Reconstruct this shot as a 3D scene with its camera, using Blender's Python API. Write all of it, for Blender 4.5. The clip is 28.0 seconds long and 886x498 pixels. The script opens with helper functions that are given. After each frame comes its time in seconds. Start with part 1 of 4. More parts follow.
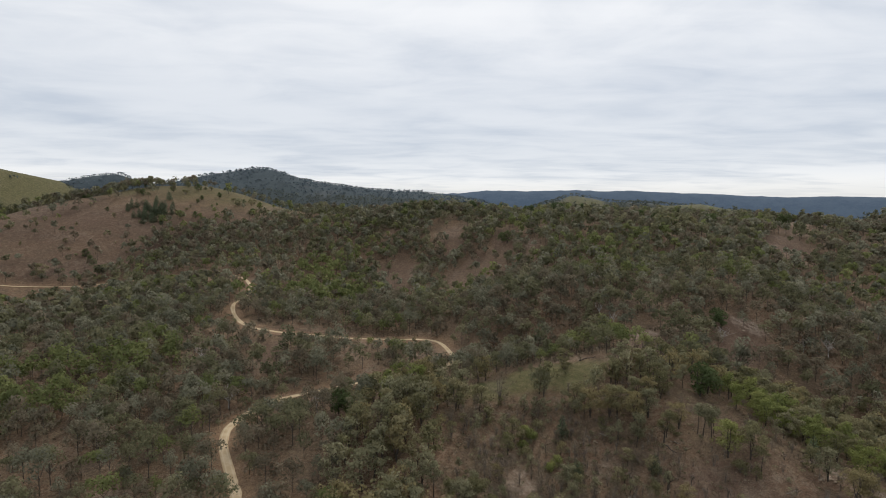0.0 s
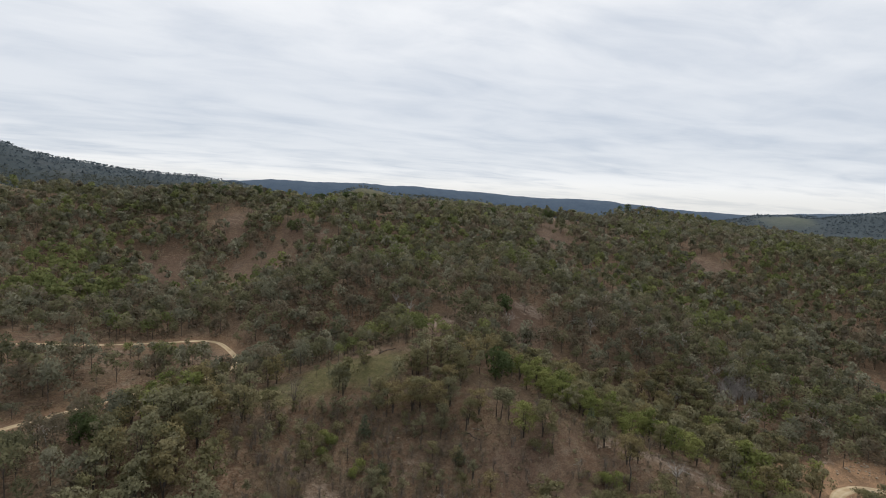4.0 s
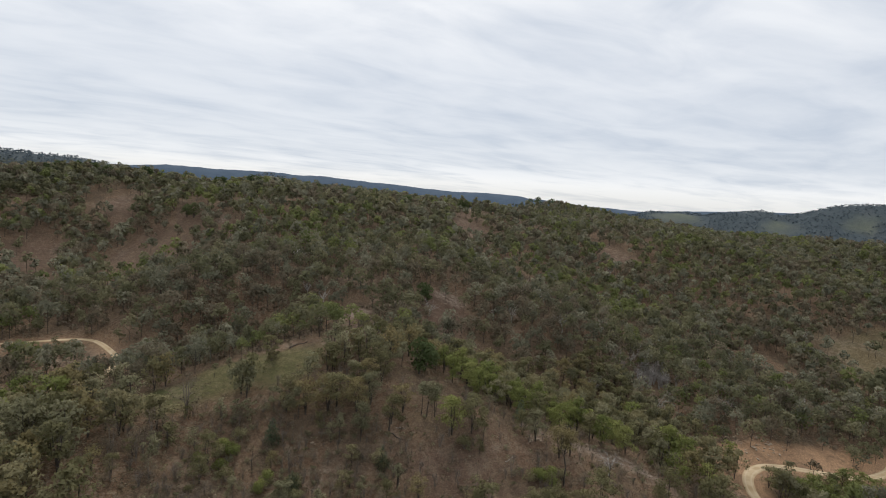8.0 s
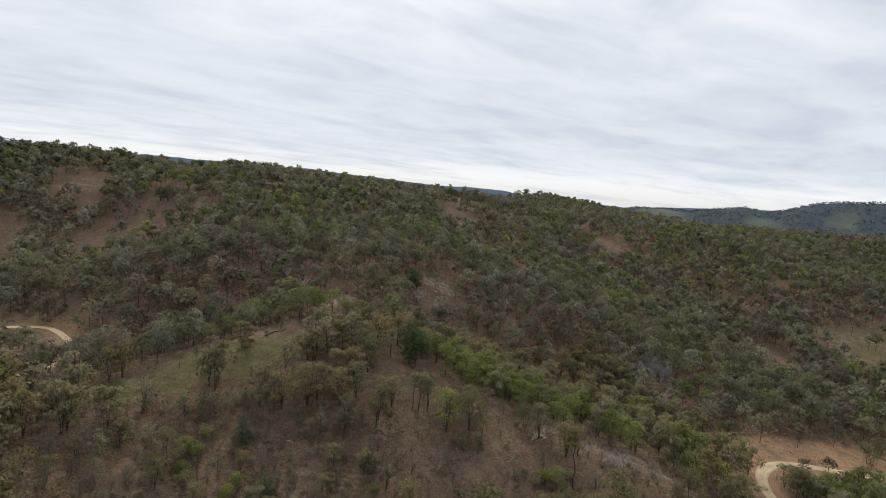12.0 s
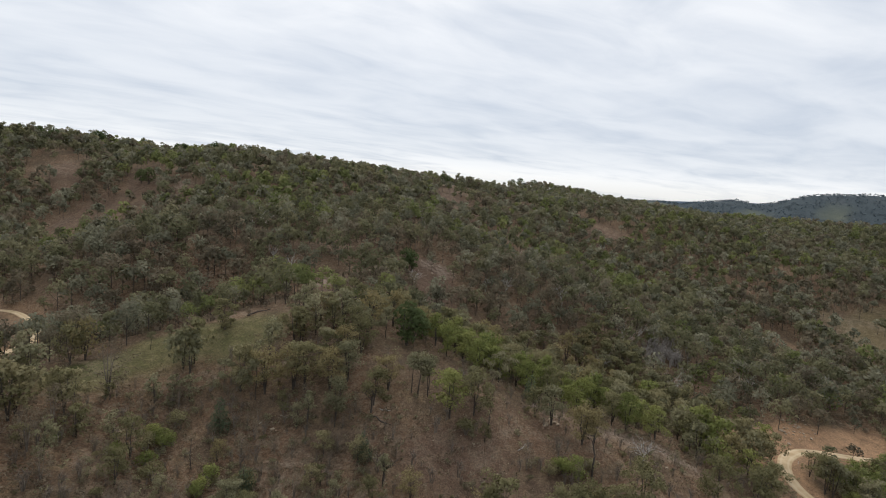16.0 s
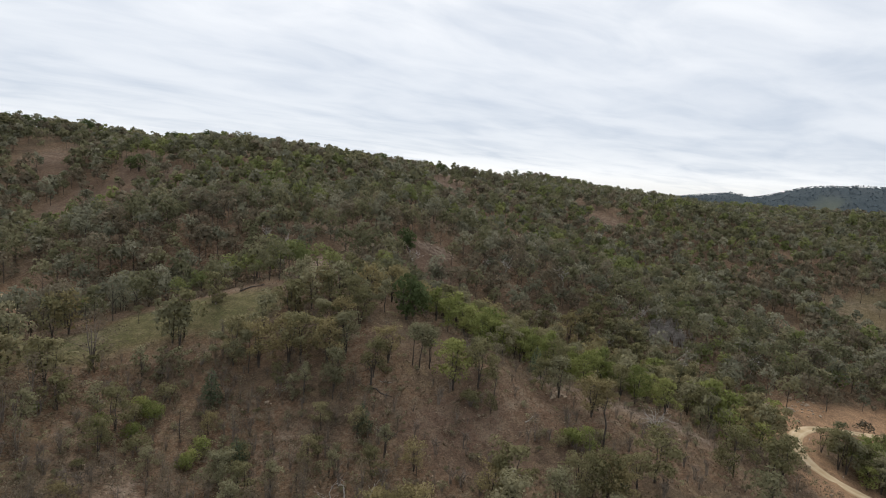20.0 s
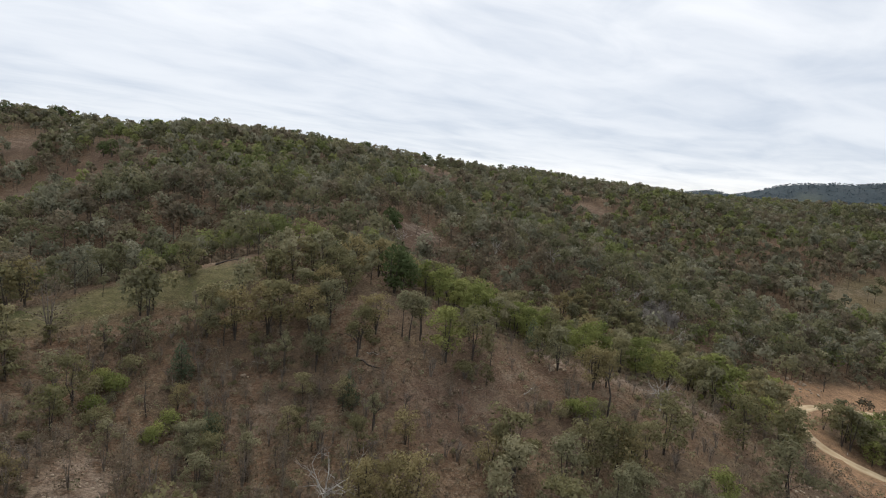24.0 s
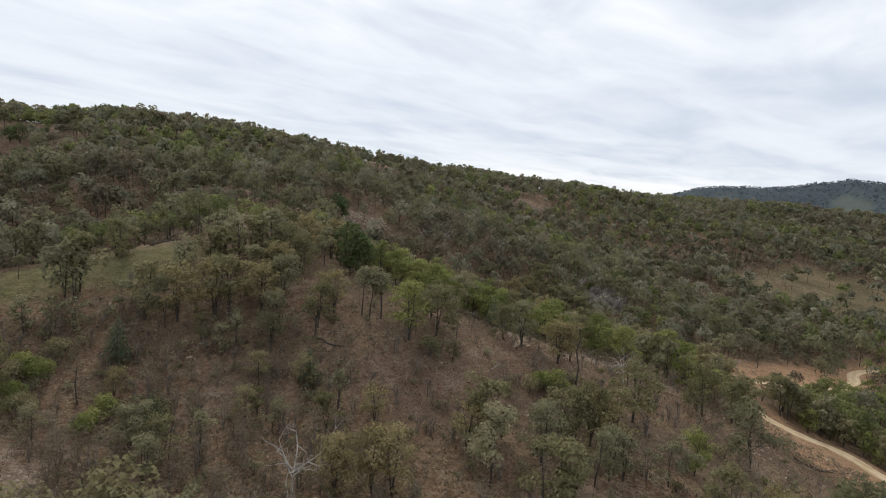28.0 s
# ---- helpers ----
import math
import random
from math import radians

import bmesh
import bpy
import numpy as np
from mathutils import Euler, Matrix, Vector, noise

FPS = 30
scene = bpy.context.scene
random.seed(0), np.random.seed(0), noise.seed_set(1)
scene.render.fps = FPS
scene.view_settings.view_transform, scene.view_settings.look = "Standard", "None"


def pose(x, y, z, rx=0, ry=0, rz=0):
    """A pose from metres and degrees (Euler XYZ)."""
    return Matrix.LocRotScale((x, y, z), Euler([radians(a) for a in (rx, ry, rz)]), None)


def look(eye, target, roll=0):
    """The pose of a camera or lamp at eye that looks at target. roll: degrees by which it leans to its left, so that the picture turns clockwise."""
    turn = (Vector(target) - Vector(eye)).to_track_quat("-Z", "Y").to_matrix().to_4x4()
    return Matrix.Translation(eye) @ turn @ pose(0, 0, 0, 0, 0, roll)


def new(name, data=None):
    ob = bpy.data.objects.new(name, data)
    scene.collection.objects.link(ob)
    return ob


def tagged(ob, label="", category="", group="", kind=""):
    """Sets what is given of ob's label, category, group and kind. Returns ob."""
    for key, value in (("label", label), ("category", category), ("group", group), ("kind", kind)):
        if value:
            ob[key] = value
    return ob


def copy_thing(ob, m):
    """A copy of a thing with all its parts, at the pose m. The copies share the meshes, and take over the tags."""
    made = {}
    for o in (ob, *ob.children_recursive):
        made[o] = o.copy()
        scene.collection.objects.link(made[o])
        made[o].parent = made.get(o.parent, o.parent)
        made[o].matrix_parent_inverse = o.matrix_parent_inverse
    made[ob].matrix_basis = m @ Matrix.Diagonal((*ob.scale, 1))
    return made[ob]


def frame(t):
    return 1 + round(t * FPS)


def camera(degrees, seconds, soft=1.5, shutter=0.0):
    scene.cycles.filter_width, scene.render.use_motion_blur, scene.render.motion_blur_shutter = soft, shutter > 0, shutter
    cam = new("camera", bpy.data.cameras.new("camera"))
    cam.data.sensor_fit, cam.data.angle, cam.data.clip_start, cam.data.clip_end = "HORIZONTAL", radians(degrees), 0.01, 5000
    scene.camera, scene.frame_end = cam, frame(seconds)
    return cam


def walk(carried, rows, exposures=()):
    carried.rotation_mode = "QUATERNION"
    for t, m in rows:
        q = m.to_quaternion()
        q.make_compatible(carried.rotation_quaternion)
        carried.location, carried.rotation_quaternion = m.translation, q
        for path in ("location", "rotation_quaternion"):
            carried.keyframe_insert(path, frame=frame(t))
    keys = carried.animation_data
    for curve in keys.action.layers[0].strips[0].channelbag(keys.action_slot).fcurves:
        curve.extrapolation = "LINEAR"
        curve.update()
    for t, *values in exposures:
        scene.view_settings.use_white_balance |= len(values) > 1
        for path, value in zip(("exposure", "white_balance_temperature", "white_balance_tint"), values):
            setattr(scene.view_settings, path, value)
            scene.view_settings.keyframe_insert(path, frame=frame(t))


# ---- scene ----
cam = camera(78.86, 28.0, soft=0.95)
PATH = [
    (0, (0.00, -0.00, 140.00), (-0.0366, 1.9930, 139.8430), 0.49),
    (0.5, (-0.17, 2.33, 139.64), (-0.1155, 4.3270, 139.4809), 0.82),
    (1, (-0.70, 4.67, 139.27), (-0.4811, 6.6492, 139.1101), 1.16),
    (1.5, (-1.32, 7.30, 138.89), (-0.9583, 9.2581, 138.7286), 1.48),
    (2, (-1.70, 10.03, 138.33), (-1.2248, 11.9656, 138.1673), 1.77),
    (2.5, (-2.03, 12.75, 137.68), (-1.4636, 14.6604, 137.5181), 2.03),
    (4.5, (-1.67, 23.07, 134.94), (-0.8837, 24.9029, 134.7761), 2.79),
    (5, (-1.45, 25.45, 134.24), (-0.5926, 27.2515, 134.0764), 2.96),
    (5.5, (-1.18, 27.77, 133.68), (-0.2758, 29.5441, 133.5154), 3.10),
    (6, (-0.62, 30.28, 133.01), (0.3091, 32.0401, 132.8427), 3.27),
    (6.5, (-0.16, 32.60, 132.28), (0.7883, 34.3481, 132.1121), 3.37),
    (7, (0.48, 34.82, 131.49), (1.4568, 36.5582, 131.3215), 3.50),
    (7.5, (1.06, 37.28, 130.72), (2.0685, 39.0005, 130.5497), 3.63),
    (8, (1.92, 39.64, 129.81), (2.9459, 41.3505, 129.6389), 3.75),
    (8.5, (2.75, 41.95, 128.96), (3.7846, 43.6531, 128.7907), 3.82),
    (9, (3.59, 44.10, 128.11), (4.6317, 45.8008, 127.9358), 3.88),
    (9.5, (4.45, 46.08, 127.24), (5.5001, 47.7781, 127.0637), 3.96),
    (10, (5.40, 48.21, 126.18), (6.4559, 49.9015, 126.0015), 4.06),
    (10.5, (6.35, 50.53, 125.24), (7.4150, 52.2211, 125.0590), 4.15),
    (11, (7.29, 52.88, 124.17), (8.3561, 54.5609, 123.9876), 4.22),
    (11.5, (8.38, 55.32, 122.97), (9.4499, 56.9990, 122.7863), 4.30),
    (12, (9.61, 57.83, 121.71), (10.6847, 59.5092, 121.5246), 4.36),
    (12.5, (10.74, 60.16, 120.52), (11.8199, 61.8361, 120.3315), 4.38),
    (14.5, (14.29, 68.03, 115.46), (15.3853, 69.6958, 115.2642), 4.38),
    (15, (14.83, 69.47, 114.22), (15.9261, 71.1299, 114.0219), 4.38),
    (15.5, (15.58, 71.27, 113.18), (16.6790, 72.9324, 112.9799), 4.39),
    (16, (16.45, 72.94, 111.89), (17.5542, 74.6019, 111.6872), 4.34),
    (16.5, (17.35, 74.52, 110.63), (18.4556, 76.1712, 110.4283), 4.35),
    (17, (18.03, 75.98, 109.56), (19.1362, 77.6322, 109.3595), 4.33),
    (17.5, (18.50, 76.90, 108.55), (19.6032, 78.5571, 108.3502), 4.26),
    (18, (18.61, 77.45, 107.33), (19.7116, 79.1059, 107.1289), 4.16),
    (18.5, (18.65, 77.72, 106.04), (19.7526, 79.3739, 105.8354), 4.08),
    (19, (18.55, 77.98, 104.88), (19.6591, 79.6297, 104.6729), 4.02),
    (19.5, (18.69, 78.07, 103.82), (19.8021, 79.7227, 103.6087), 3.97),
    (20, (18.71, 78.57, 102.65), (19.8253, 80.2119, 102.4385), 3.94),
    (20.5, (18.82, 79.01, 101.45), (19.9373, 80.6524, 101.2371), 3.91),
    (22.5, (20.56, 82.44, 96.53), (21.6905, 84.0725, 96.3176), 3.75),
    (23, (21.17, 83.58, 95.18), (22.3200, 85.2011, 94.9680), 3.78),
    (23.5, (21.78, 84.96, 93.71), (22.9413, 86.5716, 93.5014), 3.85),
    (24, (22.52, 86.33, 92.36), (23.6871, 87.9420, 92.1518), 3.88),
    (24.5, (23.14, 87.58, 91.18), (24.3119, 89.1896, 90.9730), 3.92),
    (25, (23.61, 88.82, 89.94), (24.7874, 90.4192, 89.7381), 3.91),
    (25.5, (23.82, 89.89, 88.56), (25.0009, 91.4922, 88.3602), 3.95),
    (26, (23.81, 90.71, 87.17), (25.0042, 92.2998, 86.9719), 3.96),
    (26.5, (23.37, 91.50, 85.78), (24.5933, 93.0701, 85.5818), 3.94),
    (27, (22.60, 92.39, 84.80), (23.8298, 93.9532, 84.6047), 3.94),
    (27.5, (21.56, 93.18, 84.42), (22.7915, 94.7445, 84.2253), 3.97),
    (27.7, (21.18, 93.33, 84.46), (22.4306, 94.8751, 84.2657), 4.03),
    (27.8, (20.99, 93.40, 84.48), (22.2703, 94.9236, 84.2858), 4.05),
    (27.9, (20.80, 93.47, 84.49), (22.1175, 94.9646, 84.3061), 4.08),
    (28, (20.61, 93.54, 84.51), (21.9637, 95.0051, 84.3262), 4.11),
]
walk(cam, [(t, look(eye, target, roll)) for t, eye, target, roll in PATH], exposures=((0.0, -0.14), (9.0, -0.10), (20.0, 0.01), (28.0, 0.06)))

# ---- light: an even, streaky overcast with a weak, very soft sun ----
SUN_AZ, SUN_EL = 20.0, 48.0          # degrees from +y towards +x, and above the horizon
world = bpy.data.worlds.new("overcast_sky")
scene.world = world
world.use_nodes = True


class Nodes:
    """Short calls for building a node tree."""

    def __init__(self, tree):
        self.tree = tree
        tree.nodes.clear()

    def add(self, kind, **given):
        node = self.tree.nodes.new(kind)
        for key, value in given.items():
            if key == "op":
                node.operation = value
            elif key == "blend":
                node.data_type = "RGBA"
                node.blend_type = value
            elif key == "sky":
                node.sky_type = value
            elif key == "named":
                node.attribute_name = value
        return node

    def link(self, a, b):
        self.tree.links.new(a, b)

    def put(self, socket, value):
        if isinstance(value, bpy.types.NodeSocket):
            self.link(value, socket)
        elif isinstance(value, (tuple, list)) and len(value) == 3 and socket.type == "RGBA":
            socket.default_value = (*value, 1.0)
        else:
            socket.default_value = value

    def math(self, op, a, b=0.0, c=0.0, clamp=False):
        n = self.add("ShaderNodeMath", op=op)
        n.use_clamp = clamp
        for i, v in enumerate((a, b, c)):
            self.put(n.inputs[i], v)
        return n.outputs[0]

    def vmath(self, op, a, b=(0, 0, 0)):
        n = self.add("ShaderNodeVectorMath", op=op)
        self.put(n.inputs[0], a)
        self.put(n.inputs[1], b)
        return n.outputs[0]

    def mix(self, factor, a, b, blend="MIX"):
        n = self.add("ShaderNodeMix", blend=blend)
        self.put(n.inputs[0], factor)
        self.put(n.inputs[6], a)
        self.put(n.inputs[7], b)
        return n.outputs[2]

    def noise(self, vector, scale, detail=4.0, rough=0.55, distort=0.0):
        n = self.add("ShaderNodeTexNoise")
        if vector is not None:
            self.link(vector, n.inputs["Vector"])
        n.inputs["Scale"].default_value = scale
        n.inputs["Detail"].default_value = detail
        n.inputs["Roughness"].default_value = rough
        n.inputs["Distortion"].default_value = distort
        return n.outputs["Fac"]

    def span(self, value, low, high, to_low=0.0, to_high=1.0):
        n = self.add("ShaderNodeMapRange")
        n.interpolation_type = "SMOOTHSTEP"
        for i, v in enumerate((value, low, high, to_low, to_high)):
            self.put(n.inputs[i], v)
        return n.outputs[0]


def build_sky():
    k = Nodes(world.node_tree)
    way = k.add("ShaderNodeTexCoord").outputs["Generated"]
    sep = k.add("ShaderNodeSeparateXYZ")
    k.link(way, sep.inputs[0])
    height = k.math("MAXIMUM", sep.outputs[2], 0.0)
    far = k.math("ADD", height, 0.07)
    comb = k.add("ShaderNodeCombineXYZ")
    k.link(k.math("DIVIDE", sep.outputs[0], far), comb.inputs[0])
    k.link(k.math("DIVIDE", sep.outputs[1], far), comb.inputs[1])
    sheet = comb.outputs[0]
    # cloud bands run along x, so they are stretched that way
    broad = k.noise(k.vmath("MULTIPLY", sheet, (0.26, 0.50, 1.0)), 1.0, 4.0, 0.5, 0.9)
    streak = k.noise(k.vmath("MULTIPLY", sheet, (0.45, 1.1, 1.0)), 1.0, 4.0, 0.5, 1.2)
    puff = k.noise(k.vmath("MULTIPLY", sheet, (1.3, 1.9, 1.0)), 1.0, 6.0, 0.55, 0.5)
    cover = k.math("ADD", k.math("MULTIPLY", broad, 0.5), k.math("ADD", k.math("MULTIPLY", streak, 0.18), k.math("MULTIPLY", puff, 0.32)))
    thick = k.span(cover, 0.29, 0.60)
    # a thinner, bluer belt low over the hills, then a bright rim at the horizon
    belt = k.math("MULTIPLY", k.span(height, 0.025, 0.095), k.span(height, 0.34, 0.15))
    rim = k.span(height, 0.062, 0.015)
    thick = k.math("MULTIPLY", thick, k.math("SUBTRACT", 1.0, k.math("MULTIPLY", belt, 0.42)))
    thick = k.math("ADD", thick, k.math("MULTIPLY", rim, 0.30), clamp=True)
    cloud = k.mix(thick, SKY_LOW, SKY_HIGH)
    warm = k.mix(k.math("MULTIPLY", rim, 0.55), cloud, (0.80, 0.80, 0.77))
    blue = k.add("ShaderNodeTexSky", sky="NISHITA")
    blue.sun_disc = False
    blue.sun_elevation = radians(SUN_EL)
    blue.sun_rotation = radians(SUN_AZ)
    clear = k.mix(1.0, blue.outputs[0], (0.10, 0.10, 0.10), "MULTIPLY")
    sky = k.mix(0.93, clear, warm)
    back = k.add("ShaderNodeBackground")
    k.link(sky, back.inputs[0])
    back.inputs[1].default_value = 1.0
    k.link(back.outputs[0], k.add("ShaderNodeOutputWorld").inputs[0])


SKY_LOW, SKY_HIGH = (0.585, 0.655, 0.765), (1.04, 1.055, 1.08)
build_sky()

sun = new("sun", bpy.data.lights.new("sun", "SUN"))
sun.data.energy, sun.data.angle, sun.data.color = 1.6, radians(25), (1.0, 0.94, 0.84)
a, e = radians(SUN_AZ), radians(SUN_EL)
sun.matrix_world = look((math.sin(a) * math.cos(e) * 900, math.cos(a) * math.cos(e) * 900, math.sin(e) * 900), (0, 0, 0))


# ---- materials ----
def material(name):
    m = bpy.data.materials.new(name)
    m.use_nodes = True
    return m, Nodes(m.node_tree)


def finish(k, colour, rough=0.9, bump=None, height=0.1, spec=0.2, thin=0.0):
    shader = k.add("ShaderNodeBsdfPrincipled")
    k.put(shader.inputs["Base Color"], colour)
    k.put(shader.inputs["Roughness"], rough)
    shader.inputs["Specular IOR Level"].default_value = spec
    if bump is not None:
        n = k.add("ShaderNodeBump")
        n.inputs["Strength"].default_value = 0.8
        n.inputs["Distance"].default_value = height
        k.link(bump, n.inputs["Height"])
        k.link(n.outputs[0], shader.inputs["Normal"])
    out = k.add("ShaderNodeOutputMaterial")
    if thin:
        lit = k.add("ShaderNodeBsdfTranslucent")
        k.put(lit.inputs[0], colour)
        both = k.add("ShaderNodeMixShader")
        both.inputs[0].default_value = thin
        k.link(shader.outputs[0], both.inputs[1])
        k.link(lit.outputs[0], both.inputs[2])
        k.link(both.outputs[0], out.inputs[0])
    else:
        k.link(shader.outputs[0], out.inputs[0])


def foliage(name, dark, mid, light, thin=0.48):
    """Leaves: one hue per tree, some spread from clump to clump."""
    m, k = material(name)
    own = k.add("ShaderNodeAttribute", named="tone").outputs["Fac"]
    thing = k.add("ShaderNodeObjectInfo").outputs["Random"]
    clump = k.add("ShaderNodeNewGeometry").outputs["Random Per Island"]
    tree = k.math("FRACT", k.math("ADD", own, thing))
    c = k.mix(k.span(tree, 0.0, 0.55), dark, mid)
    c = k.mix(k.span(tree, 0.55, 1.0), c, light)
    c = k.mix(clump, k.mix(1.0, c, (0.98, 0.98, 0.98), "MULTIPLY"), k.mix(1.0, c, (1.34, 1.32, 1.27), "MULTIPLY"))
    finish(k, c, 0.8, spec=0.08, thin=thin)
    return m


LEAF_GUM = foliage("gum_leaves", (0.133, 0.127, 0.066), (0.181, 0.172, 0.092), (0.240, 0.216, 0.125))
LEAF_GREY = foliage("grey_box_leaves", (0.163, 0.159, 0.097), (0.208, 0.203, 0.126), (0.249, 0.234, 0.147))
LEAF_BRIGHT = foliage("fresh_green_leaves", (0.150, 0.172, 0.060), (0.198, 0.220, 0.076), (0.246, 0.258, 0.097))
LEAF_FRESH = foliage("green_gum_leaves", (0.124, 0.143, 0.058), (0.160, 0.180, 0.072), (0.200, 0.213, 0.090))
# next three: the trees' own hues, greyed a little by painted distance haze
LEAF_WOOD = foliage("hazed_woodland_gum_leaves", (0.112, 0.113, 0.067), (0.152, 0.151, 0.088), (0.200, 0.191, 0.117))
LEAF_TAN = foliage("hazed_woodland_dry_leaves", (0.120, 0.104, 0.075), (0.160, 0.139, 0.099), (0.196, 0.170, 0.124))
LEAF_DULL = foliage("hazed_woodland_box_leaves", (0.134, 0.136, 0.098), (0.180, 0.180, 0.129), (0.228, 0.222, 0.161))
LEAF_DARK = foliage("dark_green_leaves", (0.066, 0.091, 0.039), (0.084, 0.110, 0.047), (0.106, 0.130, 0.057))
LEAF_BROWN = foliage("browned_leaves", (0.188, 0.162, 0.082), (0.232, 0.199, 0.104), (0.270, 0.229, 0.122))
LEAF_PINE = foliage("cypress_pine_leaves", (0.081, 0.106, 0.066), (0.099, 0.123, 0.077), (0.114, 0.136, 0.085))
TWIG_LEAF = foliage("dry_twiggy_leaves", (0.134, 0.110, 0.080), (0.180, 0.149, 0.110), (0.228, 0.191, 0.143))
# far leaves with distance haze painted in, the range bluest
LEAF_FAR_HAZE = foliage("hazed_far_forest_leaves", (0.078, 0.090, 0.080), (0.100, 0.112, 0.098), (0.130, 0.140, 0.118))
LEAF_RANGE_HAZE = foliage("hazed_range_forest_leaves", (0.082, 0.106, 0.128), (0.096, 0.122, 0.144), (0.112, 0.138, 0.158))


def bark(name, low, high):
    m, k = material(name)
    at = k.add("ShaderNodeTexCoord").outputs["Object"]
    grain = k.noise(k.vmath("MULTIPLY", at, (5.0, 5.0, 0.9)), 1.0, 5.0, 0.65)
    blot = k.noise(at, 0.7, 3.0)
    c = k.mix(k.span(k.math("ADD", k.math("MULTIPLY", grain, 0.6), k.math("MULTIPLY", blot, 0.4)), 0.35, 0.65), low, high)
    finish(k, c, 0.9, grain, 0.03)
    return m


BARK_DARK = bark("dark_ironbark", (0.040, 0.034, 0.030), (0.105, 0.090, 0.077))
WOOD_DEAD = bark("bleached_dead_wood", (0.28, 0.26, 0.24), (0.58, 0.56, 0.52))
TWIG_ASH = bark("ash_grey_twigs", (0.25, 0.225, 0.205), (0.42, 0.385, 0.355))
TWIG_GREY = bark("grey_brown_twigs", (0.115, 0.095, 0.078), (0.26, 0.225, 0.19))


def build_ground_material():
    m, k = material("dry_hillside")
    at = k.add("ShaderNodeTexCoord").outputs["Object"]
    wide = k.noise(at, 0.013, 4.0, 0.55, 0.4)
    patch = k.noise(at, 0.055, 5.0, 0.6, 0.6)
    spot = k.noise(at, 0.33, 5.0, 0.65)
    fine = k.noise(at, 2.2, 5.0, 0.7)
    soil, straw, litter, stone = (0.150, 0.090, 0.055), (0.196, 0.146, 0.090), (0.112, 0.081, 0.056), (0.238, 0.194, 0.144)
    c = k.mix(k.span(patch, 0.36, 0.62), litter, soil)
    c = k.mix(k.math("MULTIPLY", k.span(spot, 0.46, 0.68), 0.75), c, straw)
    c = k.mix(k.math("MULTIPLY", k.span(k.math("ADD", k.math("MULTIPLY", spot, 0.5), k.math("MULTIPLY", patch, 0.5)), 0.56, 0.68), 0.8), c, stone)
    c = k.mix(k.math("MULTIPLY", k.span(wide, 0.45, 0.7), 0.45), c, (0.135, 0.098, 0.066))
    rubble = k.noise(at, 0.95, 4.0, 0.75)
    c = k.mix(k.math("MULTIPLY", k.span(k.math("ADD", k.math("MULTIPLY", rubble, 0.7), k.math("MULTIPLY", patch, 0.3)), 0.49, 0.60), 0.6), c, (0.236, 0.188, 0.142))
    c = k.mix(k.math("MULTIPLY", k.span(rubble, 0.47, 0.36), 0.65), c, (0.070, 0.050, 0.036))
    green = k.add("ShaderNodeAttribute", named="green").outputs["Fac"]
    clay = k.add("ShaderNodeAttribute", named="clay").outputs["Fac"]
    far_haze = k.add("ShaderNodeAttribute", named="range").outputs["Fac"]
    bare = k.add("ShaderNodeAttribute", named="bare").outputs["Fac"]
    wood = k.add("ShaderNodeAttribute", named="wooded").outputs["Fac"]
    umber = k.add("ShaderNodeAttribute", named="umber").outputs["Fac"]
    c = k.mix(k.math("MULTIPLY", umber, 0.85), c, k.mix(k.span(spot, 0.35, 0.65), (0.084, 0.053, 0.041), (0.130, 0.092, 0.068)))
    grass = k.mix(k.span(spot, 0.35, 0.65), (0.078, 0.088, 0.034), (0.140, 0.130, 0.062))
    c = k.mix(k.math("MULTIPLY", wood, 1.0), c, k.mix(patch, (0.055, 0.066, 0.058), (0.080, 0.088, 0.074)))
    c = k.mix(k.math("MULTIPLY", green, k.span(fine, 0.15, 0.6, 0.65, 1.0)), c, grass)
    c = k.mix(k.math("MULTIPLY", bare, k.span(spot, 0.38, 0.62, 0.1, 1.0)), c, k.mix(fine, (0.19, 0.140, 0.105), (0.33, 0.27, 0.225)))
    c = k.mix(k.math("MULTIPLY", clay, k.span(spot, 0.32, 0.60, 0.5, 1.0)), c, k.mix(fine, (0.28, 0.158, 0.088), (0.40, 0.270, 0.172)))
    c = k.mix(k.span(fine, 0.3, 0.72), k.mix(1.0, c, (0.58, 0.58, 0.58), "MULTIPLY"), k.mix(1.0, c, (1.38, 1.35, 1.30), "MULTIPLY"))
    # distance haze painted into far woods and pastures, bluest on the closing range
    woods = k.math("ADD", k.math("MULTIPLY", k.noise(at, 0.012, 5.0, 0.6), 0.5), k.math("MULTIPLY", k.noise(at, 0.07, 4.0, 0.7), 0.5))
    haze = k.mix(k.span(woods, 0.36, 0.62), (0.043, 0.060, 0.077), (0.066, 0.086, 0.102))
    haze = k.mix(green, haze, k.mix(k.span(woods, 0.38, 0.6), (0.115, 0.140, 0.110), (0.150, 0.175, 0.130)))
    c = k.mix(far_haze, c, k.mix(k.span(far_haze, 0.75, 1.0), haze, k.mix(k.span(woods, 0.4, 0.6), (0.066, 0.096, 0.138), (0.082, 0.114, 0.156))))
    finish(k, c, 0.95, k.math("ADD", k.math("MULTIPLY", spot, 0.6), fine), 0.35, spec=0.1)
    return m


GROUND = build_ground_material()


